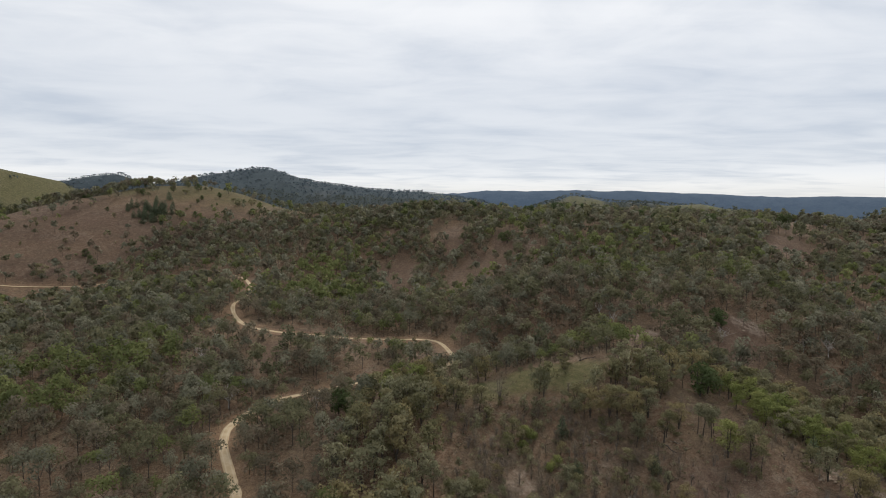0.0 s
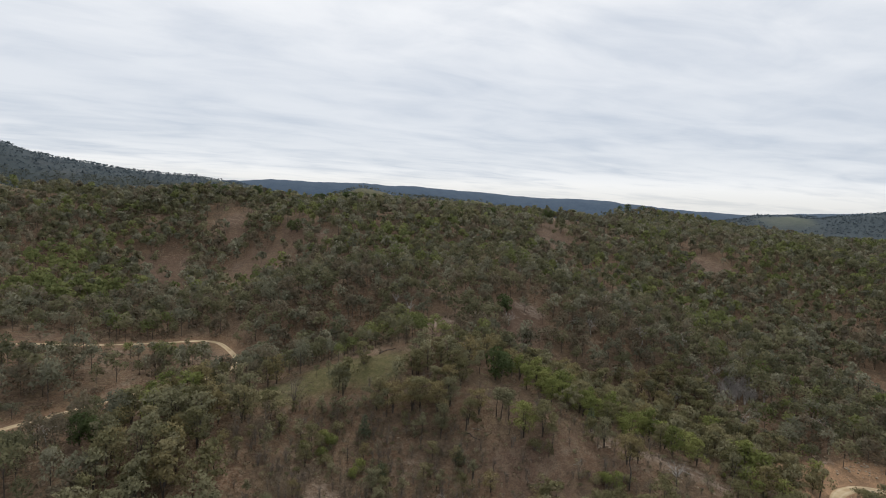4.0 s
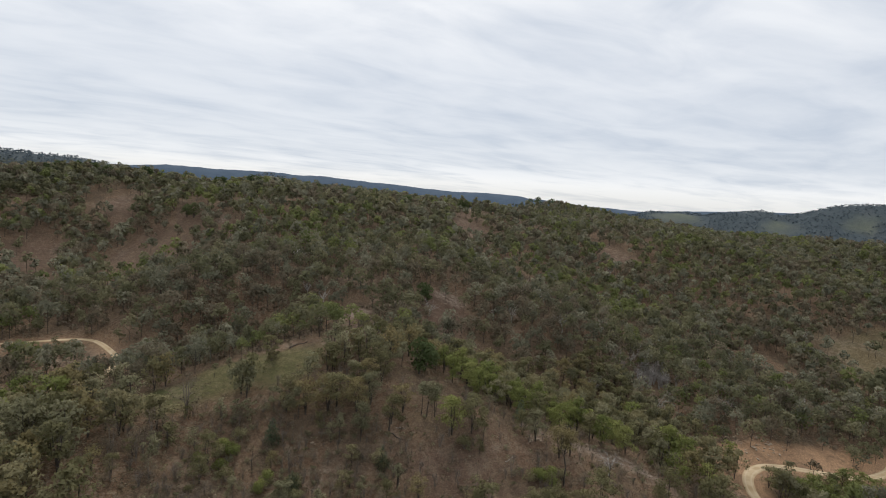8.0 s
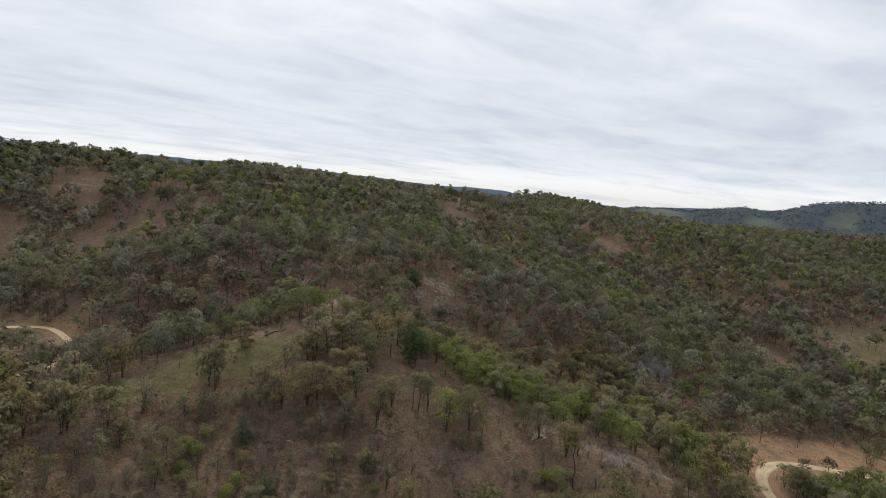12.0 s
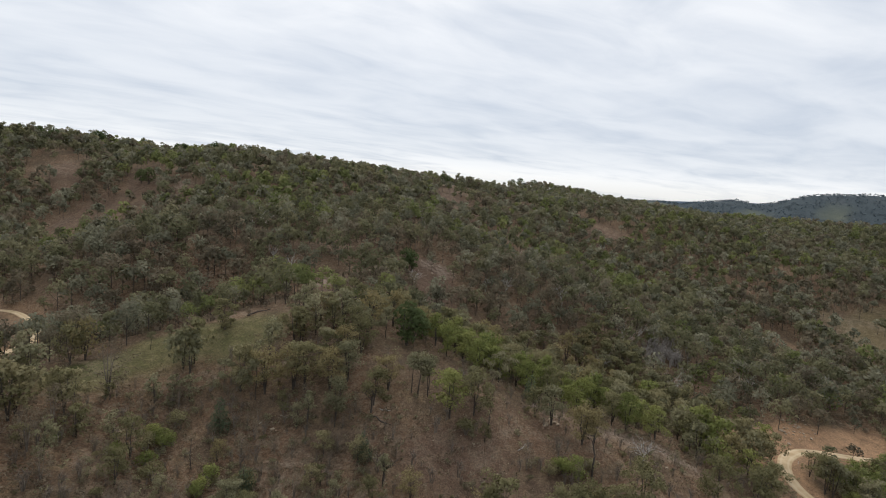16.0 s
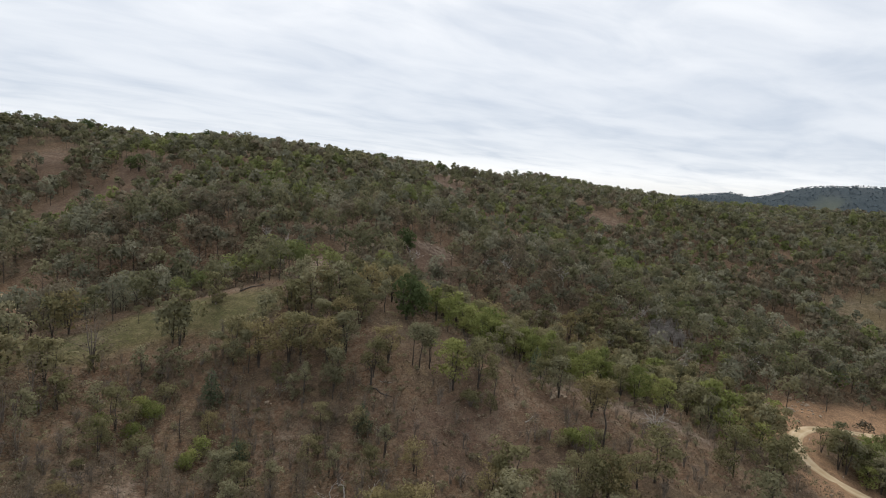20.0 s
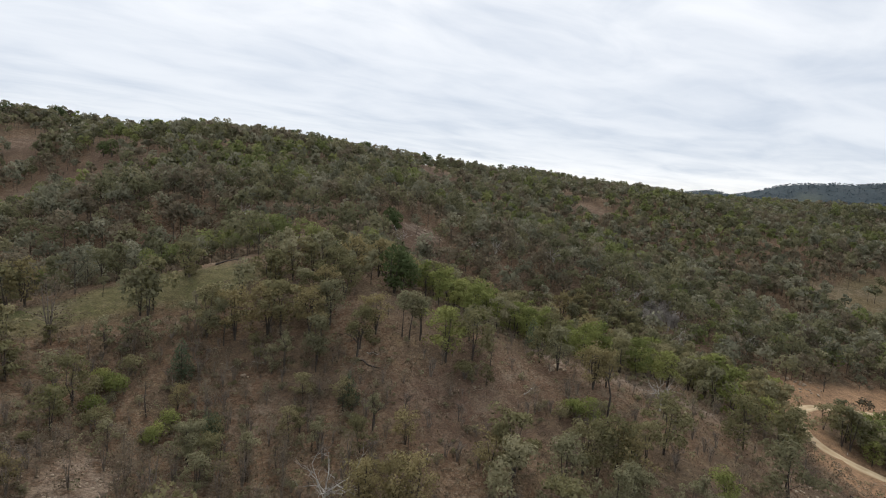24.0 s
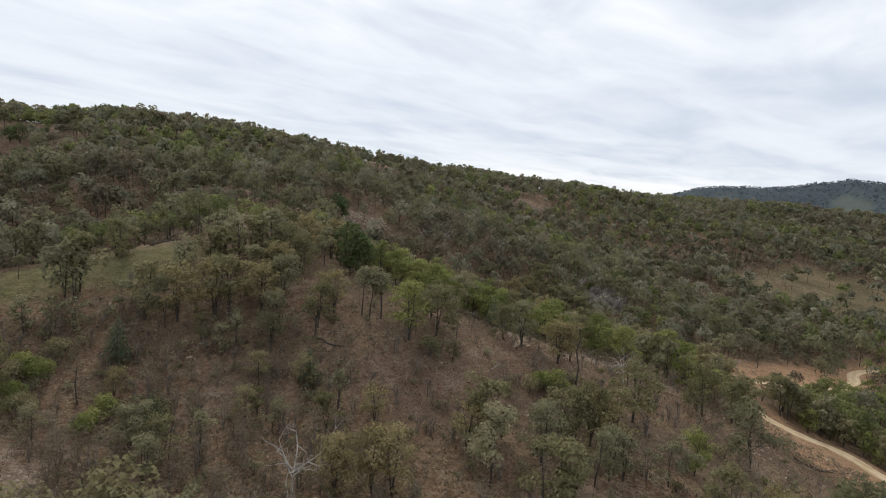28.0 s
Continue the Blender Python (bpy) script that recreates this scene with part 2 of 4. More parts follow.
def build_road_material():
    m, k = material("pale_gravel_road")
    at = k.add("ShaderNodeTexCoord").outputs["Object"]
    across = k.add("ShaderNodeAttribute", named="across").outputs["Fac"]
    spot, fine = k.noise(at, 0.25, 4.0, 0.6), k.noise(at, 3.0, 5.0, 0.7)
    c = k.mix(k.span(spot, 0.3, 0.7), (0.41, 0.30, 0.170), (0.57, 0.45, 0.295))
    rut = k.span(k.math("ABSOLUTE", k.math("SUBTRACT", k.math("ABSOLUTE", across), 0.42)), 0.20, 0.02)
    c = k.mix(k.math("MULTIPLY", rut, 0.5), c, (0.62, 0.52, 0.37))
    edge = k.span(k.math("ADD", k.math("ABSOLUTE", across), k.math("MULTIPLY", spot, 0.3)), 0.85, 1.1)
    c = k.mix(edge, c, (0.30, 0.19, 0.11))
    c = k.mix(k.math("MULTIPLY", fine, 0.4), c, (0.33, 0.25, 0.17))
    finish(k, c, 0.95, fine, 0.05, spec=0.1)
    return m


ROAD = build_road_material()

# ---- the lie of the land ----
# rises of the broad landforms over a 60 m datum, by columns of x from -500 and rows of y from 0, every 150 m
RISE_BROAD = [[-2, 5, -9, -1, 50, 30, 42], [-28, -8, -6, -16, -17, 56, 45], [-9, -11, -2, 15, 25, 17, -7],
              [-16, -5, 2, -14, -32, 68, 0], [-21, -4, 7, 10, 42, 26, 7], [-21, -20, 10, 13, 33, 9, 6],
              [-29, -9, -23, -6, 25, 31, 16], [-34, -5, 9, 24, 8, -6, 2], [-10, -10, -1, 0, 11, 53, 61]]
# the same for the spur in front, from x -60 and y 110, every 50 m
RISE_NEAR = [[0, -4, 4, -10, 5, -4], [5, 3, 7, -1, -10, -9], [3, 0, -14, 9, -17, 11], [8, -5, 11, 5, -5, 8],
             [-1, 7, -1, -8, 8, -5], [-7, 6, -10, -8, -8, 13], [-4, 0, -9, 2, 4, -9]]
# low far hills: bearing from +y towards +x in degrees, distance, top, half-width across, half-depth
FAR_HILLS = [(55, 950, 100, 150, 150), (67, 980, 114, 220, 150), (82, 1050, 112, 260, 170)]
# long far ridges: distance, half-depth, and their tops by bearing
RIDGES = [
    (2400, 330, [(-33, 150), (-30.6, 219), (-27.8, 236), (-26.4, 256), (-24.4, 281), (-23.5, 275), (-21.3, 292), (-19.1, 298), (-17.5, 282), (-15.9, 253), (-13.6, 238), (-9.6, 217), (-6.1, 209), (-3.1, 206), (-0.1, 190), (2.9, 171), (6, 110)]),
    (2900, 240, [(-42, 150), (-38.1, 207), (-36.1, 229), (-34.1, 257), (-31.7, 271), (-30.6, 238), (-28, 200), (-25, 100)]),
    (1350, 150, [(-75, 215), (-48, 222), (-40.2, 204), (-38.1, 196), (-36.1, 184), (-34.9, 170), (-31, 110)]),
    (1800, 150, [(5, 90), (8.5, 150), (10.5, 166), (12.2, 181), (15, 174), (17.2, 165), (19.9, 163), (21.4, 158), (23.9, 169), (25.4, 166), (28.2, 152), (30.5, 136), (34, 90)]),
    (3000, 300, [(43, 80), (46, 100), (47.8, 125), (49.9, 143), (51, 161), (53.5, 164), (56, 164), (58.7, 188), (60.5, 199), (62, 179), (64.3, 198), (66, 218), (67.4, 228), (70.4, 240), (71.1, 232), (73.4, 250), (75, 269), (77.4, 276), (80, 267), (88, 285), (100, 250)]),
]
RANGE = [(-60, 250), (-3, 235), (0.5, 243), (3.5, 267), (8, 265), (12.8, 273), (16, 262), (17.7, 274), (20, 259), (25, 246), (29, 228), (31, 222), (34, 226), (38, 218), (39.4, 206), (46.3, 169), (50.6, 157), (54, 180), (70, 235), (100, 250)]
# pastures on the far hills: centre, half-lengths, turn
FIELDS = [(738, 834, 85, 52, -40), (400, 1690, 85, 95, 0), (720, 1610, 135, 85, 0), (640, 1330, 100, 70, 0), (-870, 1010, 190, 190, 0), (2235, 1654, 150, 110, 35), (2340, 1244, 120, 70, 30), (2587, 574, 110, 70, 10), (2480, 1020, 60, 50, 0)]


# small corrections along the main ridge: x, y, rise, radius
CREST = [(-67, 743, -9, 60), (35, 715, -4, 50), (105, 672, -5, 40), (738, 838, 5, 45), (170, 612, -10, 45), (235, 580, -6, 42), (55, 705, -5, 50), (300, 575, -4, 40), (250, 645, -6, 38), (345, 640, -4, 38), (690, 735, -14, 75), (440, 640, 7, 50), (705, 640, -9, 65), (690, 500, -5, 60)]


def rises(x, y):
    z = np.full(x.shape, 60.0)
    for i, column in enumerate(RISE_BROAD):
        for j, rise in enumerate(column):
            z += rise * np.exp(-((x + 500 - 150 * i) ** 2 + (y - 150 * j) ** 2) / (2 * 105.0**2))
    for cx, cy, rise, wide in CREST:
        z += rise * np.exp(-((x - cx) ** 2 + (y - cy) ** 2) / (2 * wide**2))
    for i, column in enumerate(RISE_NEAR):
        for j, rise in enumerate(column):
            z += rise * np.exp(-((x + 60 - 50 * i) ** 2 + (y - 110 - 50 * j) ** 2) / (2 * 33.0**2))
    return z


def lumps(x, y, size, seed):
    """Smooth value noise from -1 to 1 with lumps of that size."""
    def cell(i, j):
        h = np.sin(i * 127.1 + j * 311.7 + seed * 74.7) * 43758.5453
        return (h - np.floor(h)) * 2 - 1
    u, v = x / size, y / size
    i, j = np.floor(u), np.floor(v)
    f, g = u - i, v - j
    f, g = f * f * (3 - 2 * f), g * g * (3 - 2 * g)
    return (cell(i, j) * (1 - f) + cell(i + 1, j) * f) * (1 - g) + (cell(i, j + 1) * (1 - f) + cell(i + 1, j + 1) * f) * g


def smooth(v, low, high):
    t = np.clip((v - low) / (high - low), 0, 1)
    return t * t * (3 - 2 * t)


def bare_ground(x, y):
    x, y = np.asarray(x, float), np.asarray(y, float)
    z = rises(x, y)
    away = np.hypot(x, y - 100)
    out = smooth(away, 850, 1500)
    z = z * (1 - out) + (70 + 22 * lumps(x, y, 520, 5)) * out
    rise = np.zeros(x.shape)
    for bearing, far, top, across, deep in FAR_HILLS:
        b = radians(bearing)
        dx, dy = x - far * math.sin(b), y - far * math.cos(b)
        u, v = dx * math.cos(b) - dy * math.sin(b), dx * math.sin(b) + dy * math.cos(b)
        rise = np.maximum(rise, (top - 70) * np.exp(-((u / across) ** 2 + (v / deep) ** 2) / 2))
    ring = np.hypot(x, y)
    az = np.degrees(np.arctan2(x, y))
    for far, deep, tops in RIDGES:
        top = np.interp(az, *zip(*tops), left=70, right=70)
        rise = np.maximum(rise, (top - 70) * np.exp(-(((ring - far) / (deep * (1 + 0.25 * lumps(x, y, 300, 15)))) ** 2) / 2))
    z = z + rise + smooth(rise, 15, 90) * (5 * lumps(x, y, 190, 8) + 4 * lumps(x, y, 80, 9))
    # the range that closes the view; its blue is haze in the ground colour
    crest = np.interp(az, *zip(*RANGE)) + 3 * lumps(az * 10, 0 * az, 7, 4)
    z = np.maximum(z, crest * smooth(ring, 3600, 4250))
    z = z + 2.2 * lumps(x, y, 45, 1) * smooth(away, 250, 500) + 0.9 * lumps(x, y, 17, 2) + 0.3 * lumps(x, y, 6, 6)
    return z


# dirt roads, as they wind along the slopes
ROADS = {
    "upper": [(-470, 470), (-406, 491), (-350, 510), (-300, 520), (-240, 514), (-195, 492), (-172, 450), (-170, 411), (-148, 368),
              (-119, 348), (-74, 346), (-40, 360), (-14, 362), (-3, 344), (0, 322), (-14, 300), (-48, 276), (-82, 250), (-92, 222), (-90, 205), (-80, 186), (-66, 162), (-52, 130)],
    "lower": [(196, 60), (212, 88), (220, 110), (223, 124), (220, 135), (219, 143), (222, 151), (230, 158), (241, 162), (255, 162),
              (268, 156), (281, 148.5), (295, 141), (315, 139), (340, 142), (380, 130)],
}


def curve_through(corners, step=2.5):
    """Evenly spaced points along a smooth line through the corners."""
    p = [Vector((*c, 0)) for c in corners]
    p = [2 * p[0] - p[1]] + p + [2 * p[-1] - p[-2]]
    line = []
    for a, b, c, d in zip(p, p[1:], p[2:], p[3:]):
        n = max(2, int((c - b).length / step))
        for i in range(n):
            t = i / n
            line.append(0.5 * (2 * b + (c - a) * t + (2 * a - 5 * b + 4 * c - d) * t * t + (3 * b - a - 3 * c + d) * t**3))
    return np.array([(q.x, q.y) for q in line])


LINES = {}
for road_name, corners in ROADS.items():
    line = curve_through(corners)
    level = bare_ground(line[:, 0], line[:, 1])
    wide = np.ones(21) / 21
    level = np.convolve(np.pad(level, 10, mode="edge"), wide, "valid")
    LINES[road_name] = np.c_[line, level]


def road_near(x, y):
    """Distance to the nearest road and its level there."""
    best, level = np.full(x.shape, 1e9), np.zeros(x.shape)
    for line in LINES.values():
        near = np.where((x > line[:, 0].min() - 30) & (x < line[:, 0].max() + 30) & (y > line[:, 1].min() - 30) & (y < line[:, 1].max() + 30))[0]
        for some in np.array_split(near, max(1, len(near) // 4000)):
            if len(some) == 0:
                continue
            d = np.hypot(x[some, None] - line[:, 0], y[some, None] - line[:, 1])
            i = d.argmin(1)
            d = d[np.arange(len(some)), i]
            closer = d < best[some]
            best[some[closer]], level[some[closer]] = d[closer], line[i[closer], 2]
    return best, level


def ground(x, y):
    """Height of the finished ground; roads are benched into it."""
    x, y = np.atleast_1d(np.asarray(x, float)), np.atleast_1d(np.asarray(y, float))
    z = bare_ground(x, y)
    d, level = road_near(x, y)
    return np.where(d < 12, level + (z - level) * smooth(d, 3.6, 9.0), z)


# open places: centre, half-lengths, turn in degrees
GLADES = {
    "sward": [(38, 248, 27, 12, 12), (57, 246, 17, 12, 20), (20, 241, 15, 8, 15)],
    "open": [(500, 185, 84, 58, -20)],
    "scrub": [(34, 188, 46, 42, -15)],
    "spur": [(92, 136, 48, 24, 0), (62, 142, 22, 16, 0), (95, 168, 55, 30, -35), (75, 175, 36, 24, 0), (42, 224, 24, 12, 10), (150, 106, 75, 32, -10), (205, 96, 24, 40, 0), (205, 126, 17, 32, 0), (128, 188, 42, 11, -42), (135, 150, 42, 26, -35), (165, 138, 45, 24, -25), (190, 124, 34, 24, -30), (108, 205, 12, 14, 0)],
    "slope": [(0, 615, 14, 42, 0), (-58, 560, 20, 60, 6), (54, 560, 15, 40, -5), (25, 520, 32, 52, -3), (75, 515, 13, 24, -8), (365, 592, 15, 26, -32), (312, 508, 28, 58, -32), (163, 304, 16, 26, -28), (107, 288, 10, 22, -20),
              (-98, 352, 28, 20, 15), (-147, 314, 10, 18, 25), (-107, 306, 11, 15, 19), (466, 446, 19, 29, -46), (390, 232, 17, 28, -59), (256, 226, 15, 16, -40), (738, 832, 70, 45, -40), (50, 577, 12, 30, -19), (22, 515, 24, 40, -25), (-14, 642, 18, 24, 0), (-50, 500, 13, 45, 13), (2, 327, 10, 16, 0), (-80, 590, 22, 12, 0), (78, 536, 9, 8, 0), (397, 640, 30, 18, 10),
              (174, 317, 13, 8, -20), (109, 300, 10, 8, 0), (-455, 600, 118, 110, 0), (196, 118, 24, 34, 0), (168, 124, 30, 16, -18), (250, 173, 28, 9, -8), (288, 161, 28, 9, -22), (214, 150, 9, 16, 0), (-330, 710, 150, 55, 8), (-400, 840, 180, 70, 0), (-320, 765, 120, 50, 5), (-4, 311, 9, 13, 0)],
}
# stony ground with little on it
SCREE = [(25, 181, 6, 13, -20)]
THICK = [(-268, 605, 84, 48, 0), (-205, 625, 55, 50, 0), (-100, 700, 80, 40, 0), (-30, 738, 60, 22, -12), (40, 712, 60, 24, -22), (115, 655, 48, 24, -48), (180, 600, 50, 24, -20), (10, 395, 60, 22, 0)]
LUSH = [(-115, 495, 42, 85, 15), (165, 222, 40, 24, -30), (262, 128, 45, 24, -20), (345, 120, 60, 30, 0), (-200, 250, 60, 40, 0), (75, 610, 30, 14, 0)]


def inside(x, y, spots):
    x, y = np.asarray(x, float), np.asarray(y, float)
    best = np.zeros(x.shape)
    for cx, cy, a, b, turn in spots:
        c, s = math.cos(radians(turn)), math.sin(radians(turn))
        u, v = ((x - cx) * c + (y - cy) * s) / a, (-(x - cx) * s + (y - cy) * c) / b
        best = np.maximum(best, 1 - smooth(np.hypot(u, v) + 0.22 * lumps(x, y, 11, 61), 0.7, 1.15))
    return best


# ---- mesh helpers ----
def mesh_of(name, verts, quads, mat, smooth_faces=False, normals=None, **floats):
    """A mesh from arrays of corners and four-sided faces (a triangle repeats its last corner), with named float attributes per corner."""
    verts, quads = np.asarray(verts, np.float32), np.asarray(quads, np.int32)
    three = quads[:, 2] == quads[:, 3]
    size = np.where(three, 3, 4)
    start = np.concatenate([[0], np.cumsum(size)[:-1]]).astype(np.int32)
    loops = quads[np.arange(4)[None] < size[:, None]]
    me = bpy.data.meshes.new(name)
    me.vertices.add(len(verts))
    me.vertices.foreach_set("co", verts.ravel())
    me.loops.add(len(loops))
    me.loops.foreach_set("vertex_index", loops.astype(np.int32))
    me.polygons.add(len(quads))
    me.polygons.foreach_set("loop_start", start)
    me.update(calc_edges=True)
    for key, values in floats.items():
        me.attributes.new(key, "FLOAT", "POINT").data.foreach_set("value", np.asarray(values, np.float32))
    if normals is not None:
        me.attributes.new("custom_normal", "FLOAT_VECTOR", "POINT").data.foreach_set("vector", np.asarray(normals, np.float32).ravel())
    if smooth_faces or normals is not None:
        me.polygons.foreach_set("use_smooth", np.ones(len(quads), bool))
    me.materials.append(mat)
    me.validate()
    return me


def tube(points, radii, sides=6):
    """A tapered limb through the points."""
    points = np.asarray(points, float)
    verts, quads = [], []
    for i, (p, r) in enumerate(zip(points, radii)):
        way = points[min(i + 1, len(points) - 1)] - points[max(i - 1, 0)]
        way = way / (np.linalg.norm(way) + 1e-9)
        side = np.cross(way, (0.3, 1.0, 0.2) if abs(way[2]) > 0.8 else (0, 0, 1))
        side /= np.linalg.norm(side)
        up = np.cross(way, side)
        for k in range(sides):
            a = 2 * math.pi * k / sides
            verts.append(p + r * (math.cos(a) * side + math.sin(a) * up))
        if i:
            for k in range(sides):
                a, b = (i - 1) * sides + k, (i - 1) * sides + (k + 1) % sides
                quads.append((a, b, b + sides, a + sides))
    return np.array(verts), np.array(quads)


def joined(pieces):
    verts, quads, n = [], [], 0
    for v, q in pieces:
        verts.append(v)
        quads.append(q + n)
        n += len(v)
    return np.concatenate(verts), np.concatenate(quads)


def sprays(rng, centres, radii, count, size, flat=0.75, under=0.2, loose=0.5, middle=None):
    """Leafy clumps: small three-cornered sprays over the upper shells of soft balls, with the ways in which they face. The balls are flattened; a share lies underneath."""
    centres, radii = np.asarray(centres, float), np.asarray(radii, float)
    middle = centres.mean(0) - (0, 0, 0.35 * np.ptp(centres[:, 2]) + radii.mean()) if middle is None else np.asarray(middle, float)
    pick = rng.choice(len(centres), count, p=radii**2 / (radii**2).sum())
    way = rng.normal(size=(count, 3))
    way[:, 2] = np.where(rng.uniform(size=count) < under, -0.6, 1.0) * np.abs(way[:, 2])
    way /= np.linalg.norm(way, axis=1, keepdims=True)
    at = centres[pick] + way * (radii[pick] * (1.05 - 0.42 * rng.uniform(size=count) ** 1.5))[:, None] * (1, 1, flat)
    out = way / (1, 1, flat)
    out /= np.linalg.norm(out, axis=1, keepdims=True)
    face = out + rng.normal(size=(count, 3)) * loose
    a = np.cross(face, rng.normal(size=(count, 3)))
    a /= np.linalg.norm(a, axis=1, keepdims=True)
    b = np.cross(face, a)
    b /= np.linalg.norm(b, axis=1, keepdims=True)
    s = size * rng.uniform(0.6, 1.35, count)
    turn = rng.uniform(0, 6.283, count)
    corners = []
    for k in range(3):
        w = (turn + k * 2.094 + rng.normal(size=count) * 0.3)[:, None]
        corners.append(at + (a * np.cos(w) + b * np.sin(w)) * (s * rng.uniform(0.75, 1.2, count))[:, None])
    whole = at - middle
    whole /= np.linalg.norm(whole, axis=1, keepdims=True) + 1e-6
    facing = 0.75 * out + 0.5 * whole + (0, 0, 0.15) + rng.normal(size=(count, 3)) * 0.22
    facing /= np.linalg.norm(facing, axis=1, keepdims=True)
    n = np.arange(count)[:, None] * 3
    return np.stack(corners, 1).reshape(-1, 3), np.concatenate([n, n + 1, n + 2, n + 2], 1), np.repeat(facing, 3, axis=0)


# ---- ground: one sheet out to the horizon ----
def axis_lines(low, high, step, reach):
    mid = list(np.arange(low, high + 0.1, step))
    up, down, s = [mid[-1]], [mid[0]], step
    while up[-1] < reach:
        s *= 1.085
        s = min(s, 62)
        up.append(up[-1] + s)
    s = step
    while down[0] > -reach:
        s *= 1.085
        s = min(s, 62)
        down.insert(0, down[0] - s)
    return np.array(down[:-1] + mid + up[1:])


def build_ground():
    gx, gy = axis_lines(-130, 420, 3.5, 4700), axis_lines(90, 420, 3.5, 4700)
    gy = gy[gy > -1500]
    x, y = np.meshgrid(gx, gy)
    x, y = x.ravel(), y.ravel()
    z = ground(x, y)
    nx, ny = len(gx), len(gy)
    i, j = np.meshgrid(np.arange(nx - 1), np.arange(ny - 1))
    a = (j * nx + i).ravel()
    d, _ = road_near(x, y)
    away = np.hypot(x, y - 100)
    green = np.maximum(np.maximum(inside(x, y, GLADES["sward"]) * 0.8, inside(x, y, [(19, 246, 11, 5, 10)])), smooth(away, 850, 1100) * smooth(lumps(x, y, 260, 12), 0.25, 0.55) * smooth(np.degrees(np.arctan2(x, y)), 60, 45) * 0.6)
    green = np.maximum(green, 0.4 * inside(x, y, GLADES["open"]))
    green = np.maximum(green, np.maximum(0.55 * inside(x, y, [(-400, 800, 240, 90, 0)]), np.where(x > 1500, 0.42 + 0.4 * lumps(x, y, 70, 19), 0.75) * inside(x, y, FIELDS)))
    clay = 0.85 * smooth(d, np.where(x < 222, np.where(y < 150, 19, 13), 9.5), 5.0) * (x > 100) + 0.4 * smooth(d, 9, 4) * (x < 100)
    clay = np.maximum(clay, inside(x, y, [(238, 174, 18, 13, 0), (264, 170, 22, 11, -15), (302, 153, 30, 10, -22), (204, 128, 9, 18, 8), (213, 160, 8, 10, 0)]))
    bare = np.maximum(0.7 * inside(x, y, SCREE), inside(x, y, [ (174, 317, 11, 7, -20), (109, 300, 9, 6, 0), (397, 645, 20, 11, 0), (78, 536, 8, 7, 0), (152, 166, 5, 22, 45), (256, 180, 8, 6, 0), (132, 184, 7, 4, -40)]))
    bare = np.maximum(bare, smooth(lumps(x, y, 19, 21), 0.35, 0.8) * 0.35)
    umber = np.maximum(0.85 * inside(x, y, GLADES["slope"][:13] + [(99, 172, 24, 15, -20), (118, 178, 24, 9, -42)]), 0.9 * inside(x, y, [(-440, 585, 170, 95, 8), (-300, 650, 90, 40, 20)])) * (0.75 + 0.4 * lumps(x, y, 30, 27))
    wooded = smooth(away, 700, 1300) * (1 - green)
    # range: share of painted distance haze in the ground colour
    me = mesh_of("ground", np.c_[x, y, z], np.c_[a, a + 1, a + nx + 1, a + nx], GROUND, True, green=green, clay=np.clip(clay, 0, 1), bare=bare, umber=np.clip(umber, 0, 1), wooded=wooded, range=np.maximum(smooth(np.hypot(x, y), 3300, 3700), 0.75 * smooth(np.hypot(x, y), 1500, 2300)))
    ob = new("ground", me)
    tagged(ob, "dry brown hillside of soil, straw grass and leaf litter", "ground", kind="structure")


build_ground()


def build_road(name, line, half):
    n = len(line)
    way = np.gradient(line[:, :2], axis=0)
    way /= np.linalg.norm(way, axis=1, keepdims=True)
    side = np.c_[way[:, 1], -way[:, 0]]
    across = np.array([-1.0, -0.75, -0.4, 0.0, 0.4, 0.75, 1.0])
    crown = np.array([-0.35, 0.12, 0.2, 0.26, 0.2, 0.12, -0.35])
    wander = np.where(line[:, 1] > 250, 0.78, 1.0) + 0.13 * lumps(np.arange(n) * 2.5, np.zeros(n), 14, 31)
    verts = np.empty((n, 7, 3))
    verts[:, :, :2] = line[:, None, :2] + side[:, None] * (across * half)[None, :, None] * wander[:, None, None]
    verts[:, :, 2] = line[:, 2, None] + crown
    i, j = np.meshgrid(np.arange(6), np.arange(n - 1))
    a = (j * 7 + i).ravel()
    me = mesh_of(name, verts.reshape(-1, 3), np.c_[a, a + 1, a + 8, a + 7], ROAD, True, across=np.tile(across, n))
    return new(name, me)


for road_name, half in (("upper", 2.5), ("lower", 2.9)):
    tagged(build_road("dirt_road", LINES[road_name], half), "pale sandy dirt road winding along the slope", "road", kind="structure")


# ---- woodland ----
def template(rng, tall, spread, balls, count, size, thick, boughs):
    """A woodland gum: a bole that forks under a broad, uneven dome of leafy clumps."""
    a = np.arange(balls) * 2.4 + rng.normal(size=balls) * 0.35
    out = spread * np.sqrt((np.arange(balls) + 0.4) / balls) * rng.uniform(0.8, 1.12, balls)
    rise = tall * (0.84 - 0.50 * (out / spread) ** 2 * rng.uniform(0.4, 1.1, balls) + rng.normal(size=balls) * 0.06)
    ends = np.c_[np.cos(a) * out, np.sin(a) * out, rise]
    ends[:, :2] += rng.normal(size=2) * spread * 0.12
    wood = joined([tube([(0, 0, -0.5), (0.1, 0, tall * 0.66)], [thick, thick * 0.5], 3)] + [tube([(0, 0, e[2] * 0.5), e], [thick * 0.5, thick * 0.15], 3) for e in ends[balls - boughs:]])
    return wood, sprays(rng, ends, rng.uniform(0.11, 0.18, balls) * tall, count, size, 0.92, 0.22)


